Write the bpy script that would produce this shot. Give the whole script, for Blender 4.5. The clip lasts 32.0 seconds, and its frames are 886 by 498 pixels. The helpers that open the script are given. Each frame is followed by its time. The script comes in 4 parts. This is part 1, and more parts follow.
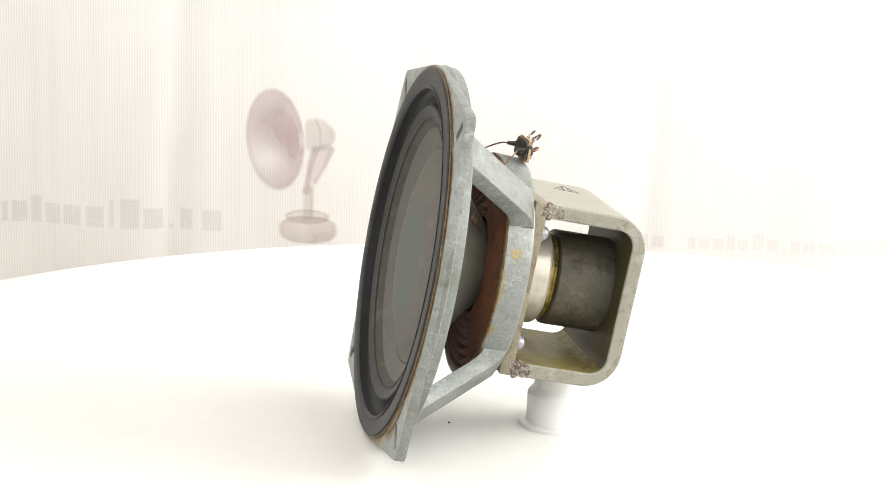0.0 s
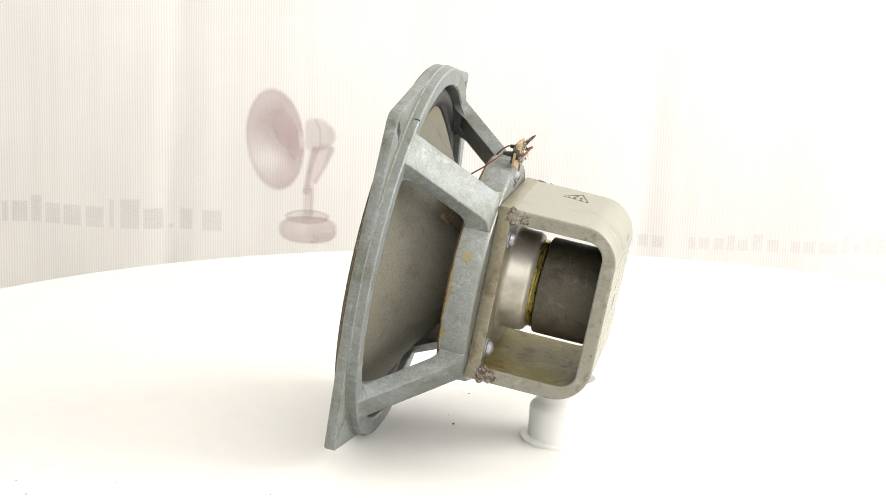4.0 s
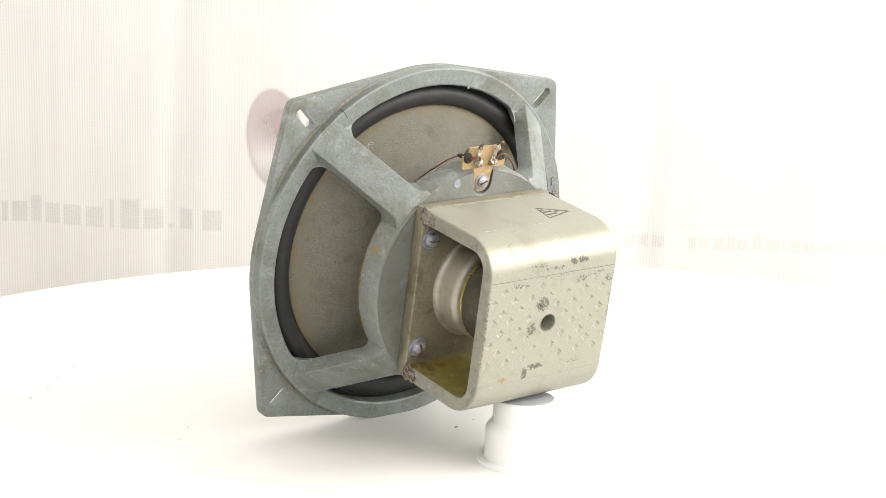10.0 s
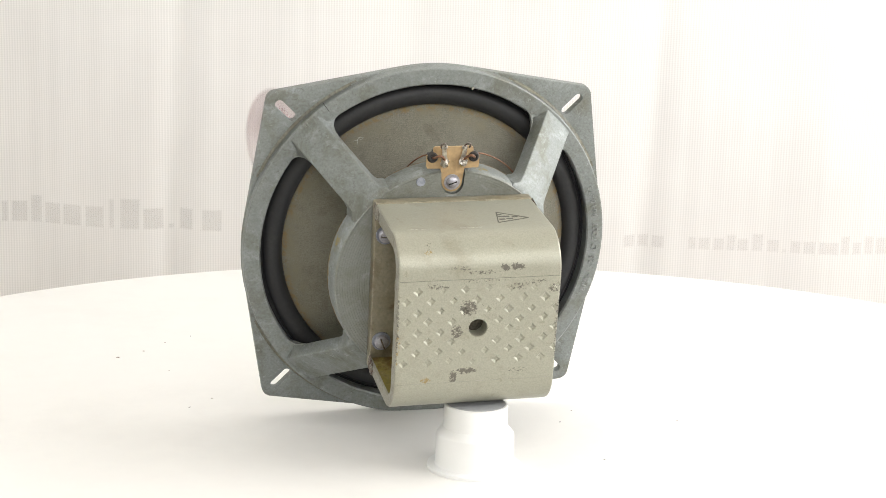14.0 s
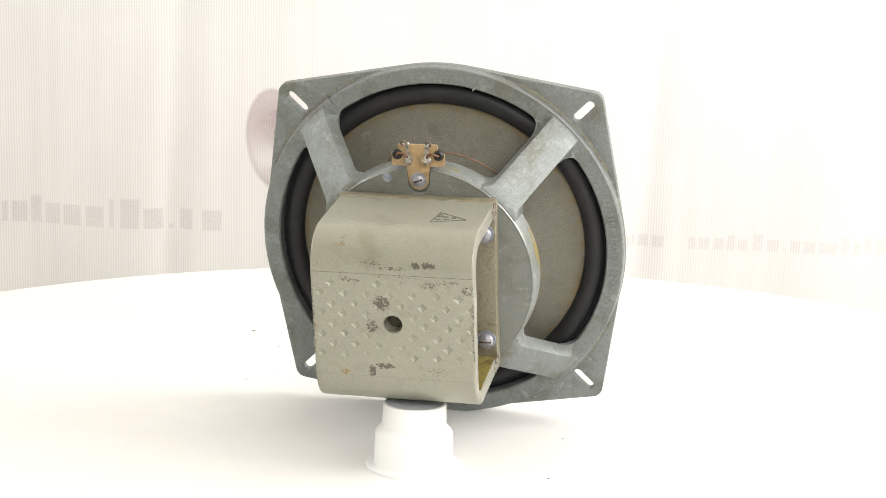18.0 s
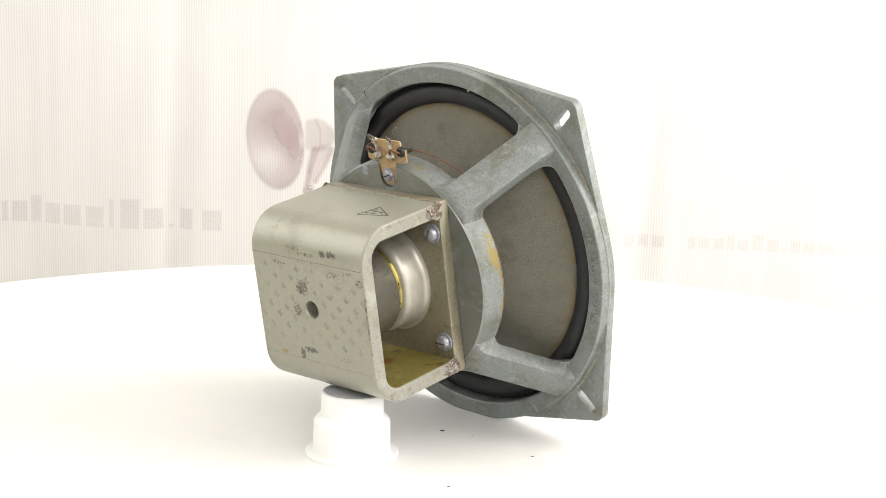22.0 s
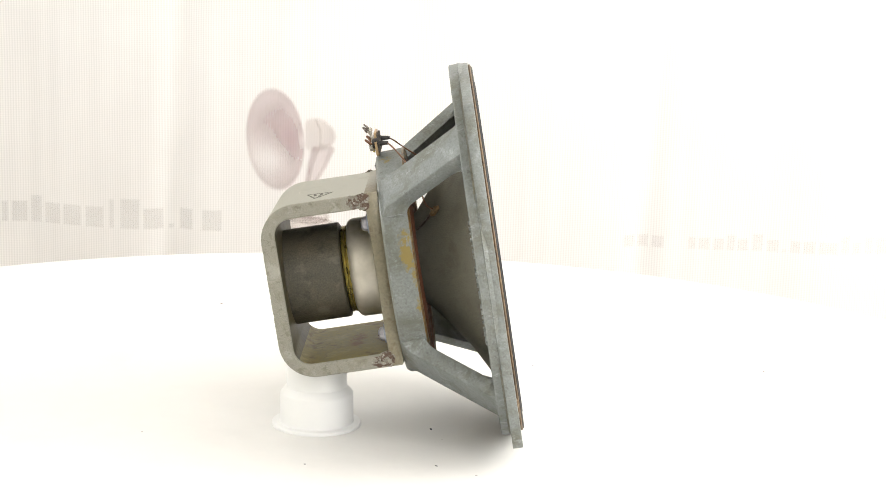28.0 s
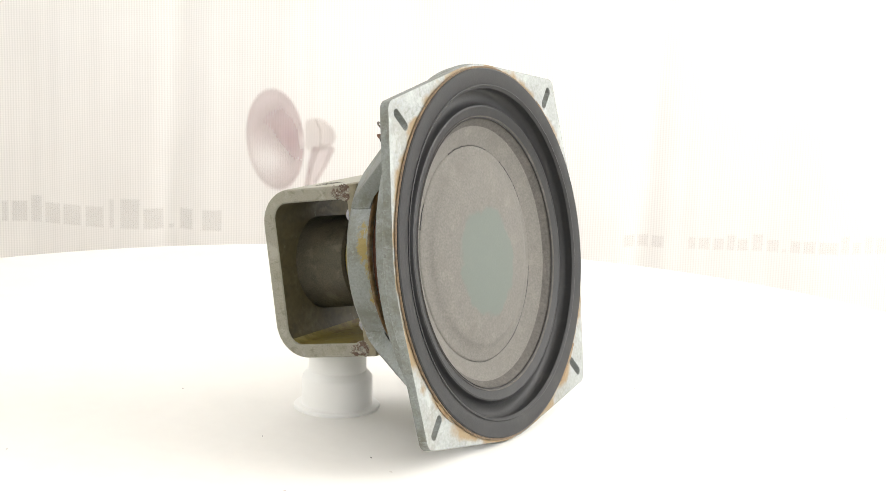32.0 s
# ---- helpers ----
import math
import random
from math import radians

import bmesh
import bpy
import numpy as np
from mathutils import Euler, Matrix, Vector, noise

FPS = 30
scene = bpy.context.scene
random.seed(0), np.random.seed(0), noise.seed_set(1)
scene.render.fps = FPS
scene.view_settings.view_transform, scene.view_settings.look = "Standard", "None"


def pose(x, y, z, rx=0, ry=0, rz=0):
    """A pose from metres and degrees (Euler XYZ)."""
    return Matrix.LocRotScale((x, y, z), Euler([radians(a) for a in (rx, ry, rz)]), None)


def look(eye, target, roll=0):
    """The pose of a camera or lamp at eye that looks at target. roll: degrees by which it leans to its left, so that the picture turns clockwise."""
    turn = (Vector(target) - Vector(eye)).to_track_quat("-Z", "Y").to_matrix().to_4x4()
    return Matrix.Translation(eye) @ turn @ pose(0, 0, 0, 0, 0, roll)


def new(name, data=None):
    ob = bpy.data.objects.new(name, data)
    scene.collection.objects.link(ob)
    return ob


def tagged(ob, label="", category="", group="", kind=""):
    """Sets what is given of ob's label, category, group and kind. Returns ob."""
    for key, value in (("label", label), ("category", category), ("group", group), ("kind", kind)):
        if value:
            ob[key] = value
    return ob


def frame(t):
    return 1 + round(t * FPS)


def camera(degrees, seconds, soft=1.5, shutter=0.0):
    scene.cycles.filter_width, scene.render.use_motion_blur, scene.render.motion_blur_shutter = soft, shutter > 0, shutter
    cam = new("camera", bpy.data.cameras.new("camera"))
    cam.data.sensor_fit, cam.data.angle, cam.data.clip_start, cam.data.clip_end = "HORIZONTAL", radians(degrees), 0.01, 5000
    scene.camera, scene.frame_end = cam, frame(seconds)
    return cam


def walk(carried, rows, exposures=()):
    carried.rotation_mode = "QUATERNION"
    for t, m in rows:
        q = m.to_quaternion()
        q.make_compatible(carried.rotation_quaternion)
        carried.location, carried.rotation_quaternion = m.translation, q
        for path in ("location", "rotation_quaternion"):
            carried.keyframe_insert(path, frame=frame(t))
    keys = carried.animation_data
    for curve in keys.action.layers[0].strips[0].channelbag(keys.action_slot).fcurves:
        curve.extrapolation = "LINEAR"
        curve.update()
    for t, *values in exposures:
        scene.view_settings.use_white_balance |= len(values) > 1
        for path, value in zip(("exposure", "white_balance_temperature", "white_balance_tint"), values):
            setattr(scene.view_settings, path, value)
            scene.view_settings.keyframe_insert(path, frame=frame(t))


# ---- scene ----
# ---- camera ----
cam = camera(28.24, 32.0, soft=0.5)
EYE = Vector((0.0, -1.15, 0.360))
AIM = EYE + Vector((-0.0019, 0.97949, -0.20147))
walk(cam, [(0.0, look(EYE, AIM, 1.631)), (32.0, look(EYE, AIM, 1.631))],
     [(0.0, 0.07, 6600, 11.5), (2.0, 0.02, 6600, 11.5), (6.0, 0.03, 6600, 11.5), (9.0, 0.12, 6600, 11.5), (11.0, 0.10, 6600, 11.5), (12.0, -0.04, 6580, 11.5), (13.0, -0.19, 6520, 11.5),
      (14.5, -0.07, 6560, 11.5), (17.0, 0.02, 6600, 11.5), (19.0, 0.04, 6600, 11.5), (22.0, 0.10, 6600, 11.5), (25.0, 0.13, 6600, 11.5), (29.0, 0.10, 6600, 11.5), (32.0, 0.06, 6600, 11.5)])

# ---- world and light ----
world = bpy.data.worlds.new("daylight")
scene.world = world
world.use_nodes = True
wn = world.node_tree
sky = wn.nodes.new("ShaderNodeTexSky")
sky.sky_type, sky.sun_disc = "NISHITA", False
sky.sun_elevation, sky.sun_rotation = radians(40), radians(100)
wn.nodes["Background"].inputs[1].default_value = 0.1
wn.links.new(sky.outputs[0], wn.nodes["Background"].inputs[0])


def window_or_fill_light(name, m, sx, sy, watts, colour):
    lamp = bpy.data.lights.new(name, "AREA")
    lamp.shape, lamp.size, lamp.size_y, lamp.energy, lamp.color = "RECTANGLE", sx, sy, watts, colour
    ob = new(name, lamp)
    ob.matrix_world = m
    return ob


window_or_fill_light("window_daylight", look((1.74, -0.15, 1.0), (0, -0.15, 0.55)), 1.7, 1.2, 52, (0.985, 0.985, 0.945))
window_or_fill_light("window_daylight_back", look((0.85, 1.66, 1.05), (0.3, 0.0, 0.3)), 1.3, 1.5, 37, (0.995, 0.98, 0.955))
# Added fill from the left, with no known window behind it.
window_or_fill_light("added_fill_west", look((-1.74, 0.25, 1.1), (0, 0.0, 0.4)), 1.3, 1.4, 18, (1.0, 0.99, 0.955))
# Added fill from behind the camera, to lift shadows and camera-facing surfaces.
window_or_fill_light("added_fill_south", look((0.65, -1.94, 1.15), (0, 0.0, 0.3)), 2.1, 1.3, 33, (1.0, 0.985, 0.95))

# ---- materials ----


def material(name, colour, rough=0.5, metal=0.0, grain=0.0, grain_scale=400.0, stain=None, stain_scale=40.0, stain_amount=0.5,
             bump=0.0, bump_scale=600.0, spec=0.5, wear=None, wear_scale=140.0, wear_at=0.62):
    """A plain surface with fine grain, larger stains and relief, in metres of object space."""
    mat = bpy.data.materials.new(name)
    mat.use_nodes = True
    n, l = mat.node_tree.nodes, mat.node_tree.links
    b = n["Principled BSDF"]
    b.inputs["Roughness"].default_value = rough
    b.inputs["Metallic"].default_value = metal
    b.inputs["Specular IOR Level"].default_value = spec
    b.inputs["Base Color"].default_value = (*colour, 1)
    co = n.new("ShaderNodeTexCoord")
    last = None
    if grain or stain:
        base = n.new("ShaderNodeRGB")
        base.outputs[0].default_value = (*colour, 1)
        last = base.outputs[0]
    if stain:
        t = n.new("ShaderNodeTexNoise")
        t.inputs["Scale"].default_value, t.inputs["Detail"].default_value, t.inputs["Roughness"].default_value = stain_scale, 6, 0.65
        l.new(co.outputs["Object"], t.inputs["Vector"])
        r = n.new("ShaderNodeValToRGB")
        r.color_ramp.elements[0].position, r.color_ramp.elements[1].position = 0.66 - 0.3 * stain_amount, 0.72
        l.new(t.outputs["Fac"], r.inputs[0])
        m = n.new("ShaderNodeMix")
        m.data_type = "RGBA"
        l.new(r.outputs[0], m.inputs[0])
        l.new(last, m.inputs[6])
        m.inputs[7].default_value = (*stain, 1)
        last = m.outputs[2]
    if grain:
        t = n.new("ShaderNodeTexNoise")
        t.inputs["Scale"].default_value, t.inputs["Detail"].default_value = grain_scale, 5
        l.new(co.outputs["Object"], t.inputs["Vector"])
        r = n.new("ShaderNodeMapRange")
        r.inputs[1].default_value, r.inputs[2].default_value = 0.3, 0.7
        r.inputs[3].default_value, r.inputs[4].default_value = 1 - grain, 1 + grain
        l.new(t.outputs["Fac"], r.inputs[0])
        m = n.new("ShaderNodeMix")
        m.data_type, m.blend_type = "RGBA", "MULTIPLY"
        m.inputs[0].default_value = 1
        l.new(last, m.inputs[6])
        l.new(r.outputs[0], m.inputs[7])
        last = m.outputs[2]
        q = n.new("ShaderNodeMapRange")
        q.inputs[3].default_value, q.inputs[4].default_value = max(rough - 0.12, 0.05), min(rough + 0.12, 1)
        l.new(t.outputs["Fac"], q.inputs[0])
        l.new(q.outputs[0], b.inputs["Roughness"])
    if wear:
        t = n.new("ShaderNodeTexNoise")
        t.inputs["Scale"].default_value, t.inputs["Detail"].default_value, t.inputs["Roughness"].default_value = wear_scale, 9, 0.8
        l.new(co.outputs["Object"], t.inputs["Vector"])
        r = n.new("ShaderNodeMapRange")
        r.inputs[1].default_value, r.inputs[2].default_value = wear_at, wear_at + 0.05
        l.new(t.outputs["Fac"], r.inputs[0])
        m = n.new("ShaderNodeMix")
        m.data_type = "RGBA"
        l.new(r.outputs[0], m.inputs[0])
        l.new(last, m.inputs[6])
        m.inputs[7].default_value = (*wear, 1)
        last = m.outputs[2]
    if last:
        l.new(last, b.inputs["Base Color"])
    if bump:
        t = n.new("ShaderNodeTexNoise")
        t.inputs["Scale"].default_value, t.inputs["Detail"].default_value = bump_scale, 4
        l.new(co.outputs["Object"], t.inputs["Vector"])
        k = n.new("ShaderNodeBump")
        k.inputs["Strength"].default_value, k.inputs["Distance"].default_value = bump, 0.001
        l.new(t.outputs["Fac"], k.inputs["Height"])
        l.new(k.outputs[0], b.inputs["Normal"])
    return mat


M_CAST = material("cast_zinc", (0.205, 0.222, 0.215), 0.50, 0.3, 0.16, 700, (0.140, 0.139, 0.110), 34, 0.5, 0.32, 520)
M_MACHINED = material("machined_zinc", (0.222, 0.232, 0.215), 0.38, 0.6, 0.12, 900, (0.165, 0.165, 0.135), 40, 0.45, 0.12, 700)
M_FACE = material("chalky_zinc_face", (0.275, 0.292, 0.284), 0.62, 0.1, 0.14, 500, (0.225, 0.225, 0.20), 36, 0.5, 0.2, 500)
M_PAINT = material("olive_grey_paint", (0.316, 0.312, 0.252), 0.37, 0.33, 0.10, 1100, (0.250, 0.239, 0.184), 26, 0.38, 0.14, 700, wear=(0.165, 0.150, 0.112), wear_scale=420, wear_at=0.655)


def blotch(mat, colour, scale, at, soft, amount, stretch=(1, 1, 1), detail=9.0, rough=0.72, warp=0.4):
    """Cloudy patches of another tone, at, soft: where in the noise they begin and how gently."""
    n, l = mat.node_tree.nodes, mat.node_tree.links
    b = n["Principled BSDF"]
    co, mp, t, r, m = [n.new("ShaderNode" + q) for q in ("TexCoord", "Mapping", "TexNoise", "MapRange", "Mix")]
    mp.inputs["Scale"].default_value = stretch
    mp.inputs["Location"].default_value = (scale * 0.37, amount * 3.1, at * 7)
    l.new(co.outputs["Object"], mp.inputs["Vector"])
    t.inputs["Scale"].default_value, t.inputs["Detail"].default_value = scale, detail
    t.inputs["Roughness"].default_value, t.inputs["Distortion"].default_value = rough, warp
    l.new(mp.outputs[0], t.inputs["Vector"])
    r.interpolation_type = "SMOOTHSTEP"
    r.inputs[1].default_value, r.inputs[2].default_value, r.inputs[4].default_value = at, at + soft, amount
    l.new(t.outputs["Fac"], r.inputs[0])
    m.data_type = "RGBA"
    l.new(r.outputs[0], m.inputs[0])
    l.new(b.inputs["Base Color"].links[0].from_socket, m.inputs[6])
    m.inputs[7].default_value = (*colour, 1)
    l.new(m.outputs[2], b.inputs["Base Color"])


blotch(M_CAST, (0.122, 0.123, 0.094), 26, 0.50, 0.16, 0.72)
blotch(M_CAST, (0.300, 0.328, 0.326), 70, 0.52, 0.14, 0.70, rough=0.8)
blotch(M_CAST, (0.105, 0.108, 0.092), 240, 0.57, 0.10, 0.55)
blotch(M_CAST, (0.40, 0.43, 0.425), 150, 0.60, 0.08, 0.55, (1, 1, 0.3))
blotch(M_CAST, (0.36, 0.385, 0.375), 420, 0.63, 0.05, 0.45)
blotch(M_MACHINED, (0.165, 0.168, 0.142), 45, 0.50, 0.16, 0.6)
blotch(M_MACHINED, (0.345, 0.365, 0.360), 90, 0.56, 0.12, 0.6)
blotch(M_FACE, (0.365, 0.388, 0.38), 45, 0.50, 0.12, 0.7)
blotch(M_FACE, (0.190, 0.198, 0.182), 80, 0.56, 0.08, 0.7)
blotch(M_FACE, (0.29, 0.325, 0.345), 30, 0.56, 0.10, 0.5)
blotch(M_PAINT, (0.375, 0.365, 0.310), 60, 0.52, 0.2, 0.35)
blotch(M_PAINT, (0.205, 0.190, 0.140), 130, 0.60, 0.08, 0.5)
blotch(M_PAINT, (0.225, 0.208, 0.155), 700, 0.60, 0.06, 0.5)


def add_chips(mat, colour, spots, scale=260.0, soft=0.03):
    """Bare dark patches of uneven outline where the paint has gone: x, y, z, size of each."""
    n, l = mat.node_tree.nodes, mat.node_tree.links
    b = n["Principled BSDF"]
    co = n.new("ShaderNodeTexCoord")
    t = n.new("ShaderNodeTexNoise")
    t.inputs["Scale"].default_value, t.inputs["Detail"].default_value, t.inputs["Roughness"].default_value = scale, 7, 0.75
    l.new(co.outputs["Object"], t.inputs["Vector"])
    total = None
    for x, y, z, sx, sy, sz, amount in spots:
        m = n.new("ShaderNodeMapping")
        m.vector_type = "TEXTURE"
        m.inputs["Location"].default_value, m.inputs["Scale"].default_value = (x, y, z), (sx, sy, sz)
        l.new(co.outputs["Object"], m.inputs["Vector"])
        d = n.new("ShaderNodeVectorMath")
        d.operation = "LENGTH"
        l.new(m.outputs[0], d.inputs[0])
        r = n.new("ShaderNodeMapRange")
        r.inputs[1].default_value, r.inputs[2].default_value, r.inputs[3].default_value, r.inputs[4].default_value = 0.25, 1.0, amount, 0.3 * amount
        l.new(d.outputs["Value"], r.inputs[0])
        if total is None:
            total = r.outputs[0]
        else:
            k = n.new("ShaderNodeMath")
            k.operation = "MAXIMUM"
            l.new(total, k.inputs[0])
            l.new(r.outputs[0], k.inputs[1])
            total = k.outputs[0]
    s = n.new("ShaderNodeMath")
    s.operation = "MULTIPLY"
    l.new(total, s.inputs[0])
    l.new(t.outputs["Fac"], s.inputs[1])
    e = n.new("ShaderNodeMapRange")
    e.inputs[1].default_value, e.inputs[2].default_value = 0.325 - soft / 2, 0.325 + soft / 2
    l.new(s.outputs[0], e.inputs[0])
    m = n.new("ShaderNodeMix")
    m.data_type = "RGBA"
    l.new(e.outputs[0], m.inputs[0])
    l.new(b.inputs["Base Color"].links[0].from_socket, m.inputs[6])
    m.inputs[7].default_value = (*colour, 1)
    l.new(m.outputs[2], b.inputs["Base Color"])


add_chips(M_PAINT, (0.12, 0.11, 0.092), ((0.0150, 0.0385, 0.139, 0.006, 0.005, 0.010, 0.80), (0.0230, 0.0390, 0.139, 0.009, 0.0045, 0.010, 0.80), (-0.012, 0.0390, 0.139, 0.022, 0.006, 0.010, 0.60),
                                        (-0.0066, 0.0135, 0.1415, 0.013, 0.011, 0.01, 0.72), (-0.0135, -0.0020, 0.1415, 0.009, 0.010, 0.01, 0.70), (-0.0140, -0.0320, 0.1415, 0.0045, 0.008, 0.01, 0.80),
                                        (-0.0060, -0.0282, 0.1415, 0.013, 0.0042, 0.01, 0.78), (0.0240, 0.0270, 0.1415, 0.018, 0.007, 0.01, 0.64), (0.046, 0.0240, 0.1415, 0.008, 0.008, 0.01, 0.66), (0.036, 0.0290, 0.1415, 0.018, 0.004, 0.01, 0.62), (0.0, 0.0310, 0.1415, 0.050, 0.0030, 0.01, 0.585), (0.002, 0.0365, 0.140, 0.030, 0.0035, 0.01, 0.62),
                                        (-0.026, 0.0285, 0.1415, 0.022, 0.006, 0.01, 0.59), (0.0, 0.056, 0.066, 0.09, 0.006, 0.005, 0.60), (0.028, -0.030, 0.1415, 0.022, 0.007, 0.01, 0.57),
                                        (0.0508, 0.0, 0.1415, 0.004, 0.07, 0.006, 0.66), (-0.0508, 0.0, 0.1415, 0.004, 0.07, 0.006, 0.66), (-0.030, 0.052, 0.134, 0.012, 0.012, 0.012, 0.56)), 620)
add_chips(M_PAINT, (0.16, 0.148, 0.112), ((0.0, 0.004, 0.1415, 0.060, 0.046, 0.012, 0.53), (0.0, 0.050, 0.085, 0.07, 0.012, 0.03, 0.50)), 1000)
add_chips(M_PAINT, (0.27, 0.20, 0.09), ((-0.0310, -0.0335, 0.1415, 0.0085, 0.0055, 0.01, 0.66), (-0.032, 0.048, 0.137, 0.008, 0.005, 0.01, 0.60), (-0.050, -0.010, 0.1415, 0.006, 0.04, 0.01, 0.57)), 500)


def worn_edges(mat, colour, radius, amount=0.8, scale=350.0):
    """Bare bright metal along the rubbed edges, broken by noise."""
    n, l = mat.node_tree.nodes, mat.node_tree.links
    b = n["Principled BSDF"]
    bev, geo, dot = n.new("ShaderNodeBevel"), n.new("ShaderNodeNewGeometry"), n.new("ShaderNodeVectorMath")
    bev.samples = 4
    bev.inputs["Radius"].default_value = radius
    dot.operation = "DOT_PRODUCT"
    l.new(bev.outputs[0], dot.inputs[0])
    l.new(geo.outputs["Normal"], dot.inputs[1])
    e = n.new("ShaderNodeMapRange")
    e.inputs[1].default_value, e.inputs[2].default_value, e.inputs[3].default_value, e.inputs[4].default_value = 0.99, 0.90, 0.0, amount
    l.new(dot.outputs["Value"], e.inputs[0])
    co, t, r, k, m = n.new("ShaderNodeTexCoord"), n.new("ShaderNodeTexNoise"), n.new("ShaderNodeMapRange"), n.new("ShaderNodeMath"), n.new("ShaderNodeMix")
    t.inputs["Scale"].default_value, t.inputs["Detail"].default_value, t.inputs["Roughness"].default_value = scale, 5, 0.7
    l.new(co.outputs["Object"], t.inputs["Vector"])
    r.inputs[1].default_value, r.inputs[2].default_value = 0.4, 0.6
    l.new(t.outputs["Fac"], r.inputs[0])
    k.operation = "MULTIPLY"
    l.new(e.outputs[0], k.inputs[0])
    l.new(r.outputs[0], k.inputs[1])
    m.data_type = "RGBA"
    l.new(k.outputs[0], m.inputs[0])
    l.new(b.inputs["Base Color"].links[0].from_socket, m.inputs[6])
    m.inputs[7].default_value = (*colour, 1)
    l.new(m.outputs[2], b.inputs["Base Color"])


M_EDGE = material("cut_steel_edge", (0.262, 0.254, 0.212), 0.52, 0.2, 0.16, 1400, (0.20, 0.19, 0.145), 110, 0.42, 0.5, 900)
blotch(M_EDGE, (0.145, 0.133, 0.092), 150, 0.54, 0.10, 0.65)
blotch(M_EDGE, (0.375, 0.365, 0.325), 90, 0.53, 0.12, 0.55)
blotch(M_EDGE, (0.095, 0.082, 0.058), 380, 0.62, 0.05, 0.7)
M_LACQUER = material("yellow_lacquer", (0.190, 0.155, 0.040), 0.48, 0.0, 0.2, 300, (0.26, 0.228, 0.105), 60, 0.5, 0.12, 200, 0.22)
blotch(M_LACQUER, (0.115, 0.066, 0.020), 38, 0.53, 0.10, 0.85)
blotch(M_LACQUER, (0.36, 0.33, 0.20), 160, 0.62, 0.10, 0.5)
blotch(M_LACQUER, (0.09, 0.075, 0.03), 330, 0.60, 0.06, 0.7)
add_chips(M_LACQUER, (0.150, 0.070, 0.016), ((0.0, -0.0496, 0.094, 0.040, 0.01, 0.013, 0.74), (-0.030, -0.0496, 0.080, 0.012, 0.01, 0.010, 0.66)), 120, 0.12)
# Darker brown for the bracket's inner faces other than its floor.
M_INNER = material("dark_inner_walls", (0.080, 0.068, 0.035), 0.48, 0.0, 0.2, 300, (0.125, 0.112, 0.066), 40, 0.4, 0.12, 200, 0.22)
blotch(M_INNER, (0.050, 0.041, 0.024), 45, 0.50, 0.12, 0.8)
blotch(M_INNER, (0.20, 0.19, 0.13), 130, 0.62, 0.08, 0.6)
M_BROWNED = material("browned_steel", (0.225, 0.203, 0.142), 0.38, 0.25, 0.14, 500, (0.175, 0.146, 0.088), 45, 0.5, 0.2, 500)
blotch(M_BROWNED, (0.125, 0.088, 0.045), 48, 0.52, 0.14, 0.7)
blotch(M_BROWNED, (0.36, 0.345, 0.285), 120, 0.58, 0.1, 0.5)
M_LETTER = material("rubbed_zinc", (0.255, 0.267, 0.257), 0.42, 0.4, 0.2, 900)
M_DIRT = material("packed_dirt", (0.160, 0.155, 0.120), 0.8, 0.0, 0.3, 500, (0.185, 0.190, 0.172), 60, 0.75)
M_LINT = material("grey_lint", (0.36, 0.355, 0.33), 0.9, 0.0, 0.3, 900)
worn_edges(M_CAST, (0.36, 0.38, 0.375), 0.0011, 0.55, 160)
worn_edges(M_EDGE, (0.36, 0.35, 0.30), 0.0010, 0.6, 200)
worn_edges(M_BROWNED, (0.42, 0.395, 0.325), 0.0016, 0.75, 140)
M_RUST = material("rusty_weld", (0.255, 0.243, 0.205), 0.68, 0.1, 0.3, 600, (0.17, 0.14, 0.105), 120, 0.6, 0.8, 500)
blotch(M_RUST, (0.085, 0.046, 0.030), 210, 0.47, 0.06, 0.9)
blotch(M_RUST, (0.42, 0.40, 0.36), 330, 0.58, 0.05, 0.8)
blotch(M_RUST, (0.040, 0.030, 0.024), 460, 0.58, 0.04, 0.85)
M_MAGNET = material("dark_magnet", (0.067, 0.061, 0.043), 0.52, 0.1, 0.28, 1100, (0.098, 0.082, 0.056), 30, 0.6, 0.35, 800, 0.4)
blotch(M_MAGNET, (0.034, 0.029, 0.022), 60, 0.50, 0.14, 0.75)
blotch(M_MAGNET, (0.138, 0.126, 0.090), 70, 0.52, 0.14, 0.6)
blotch(M_MAGNET, (0.26, 0.245, 0.21), 420, 0.66, 0.03, 0.7)
M_PLATE = material("nickel_plate", (0.50, 0.475, 0.415), 0.42, 0.55, 0.1, 160, (0.38, 0.345, 0.25), 50, 0.5)
M_BRASS = material("brass", (0.46, 0.37, 0.11), 0.3, 0.85, 0.3, 200, (0.22, 0.20, 0.06), 70, 0.6)
M_RUBBER = material("black_rubber", (0.022, 0.0225, 0.0235), 0.50, 0.0, 0.12, 500, (0.033, 0.033, 0.032), 60, 0.4, 0.1, 900, 0.30, wear=(0.12, 0.12, 0.115), wear_scale=420, wear_at=0.72)
M_PAPER = material("grey_cone_paper", (0.146, 0.140, 0.128), 0.9, 0.0, 0.14, 700, (0.168, 0.160, 0.145), 60, 0.5, 0.25, 900, 0.2, wear=(0.25, 0.245, 0.23), wear_scale=420, wear_at=0.68)
blotch(M_PAPER, (0.128, 0.121, 0.108), 40, 0.50, 0.2, 0.6)
M_PAPER_BACK = material("dark_cone_paper", (0.158, 0.152, 0.122), 0.85, 0.0, 0.30, 1500, (0.122, 0.116, 0.088), 60, 0.5, 0.2, 1700, 0.22, wear=(0.25, 0.24, 0.20), wear_scale=420, wear_at=0.67)
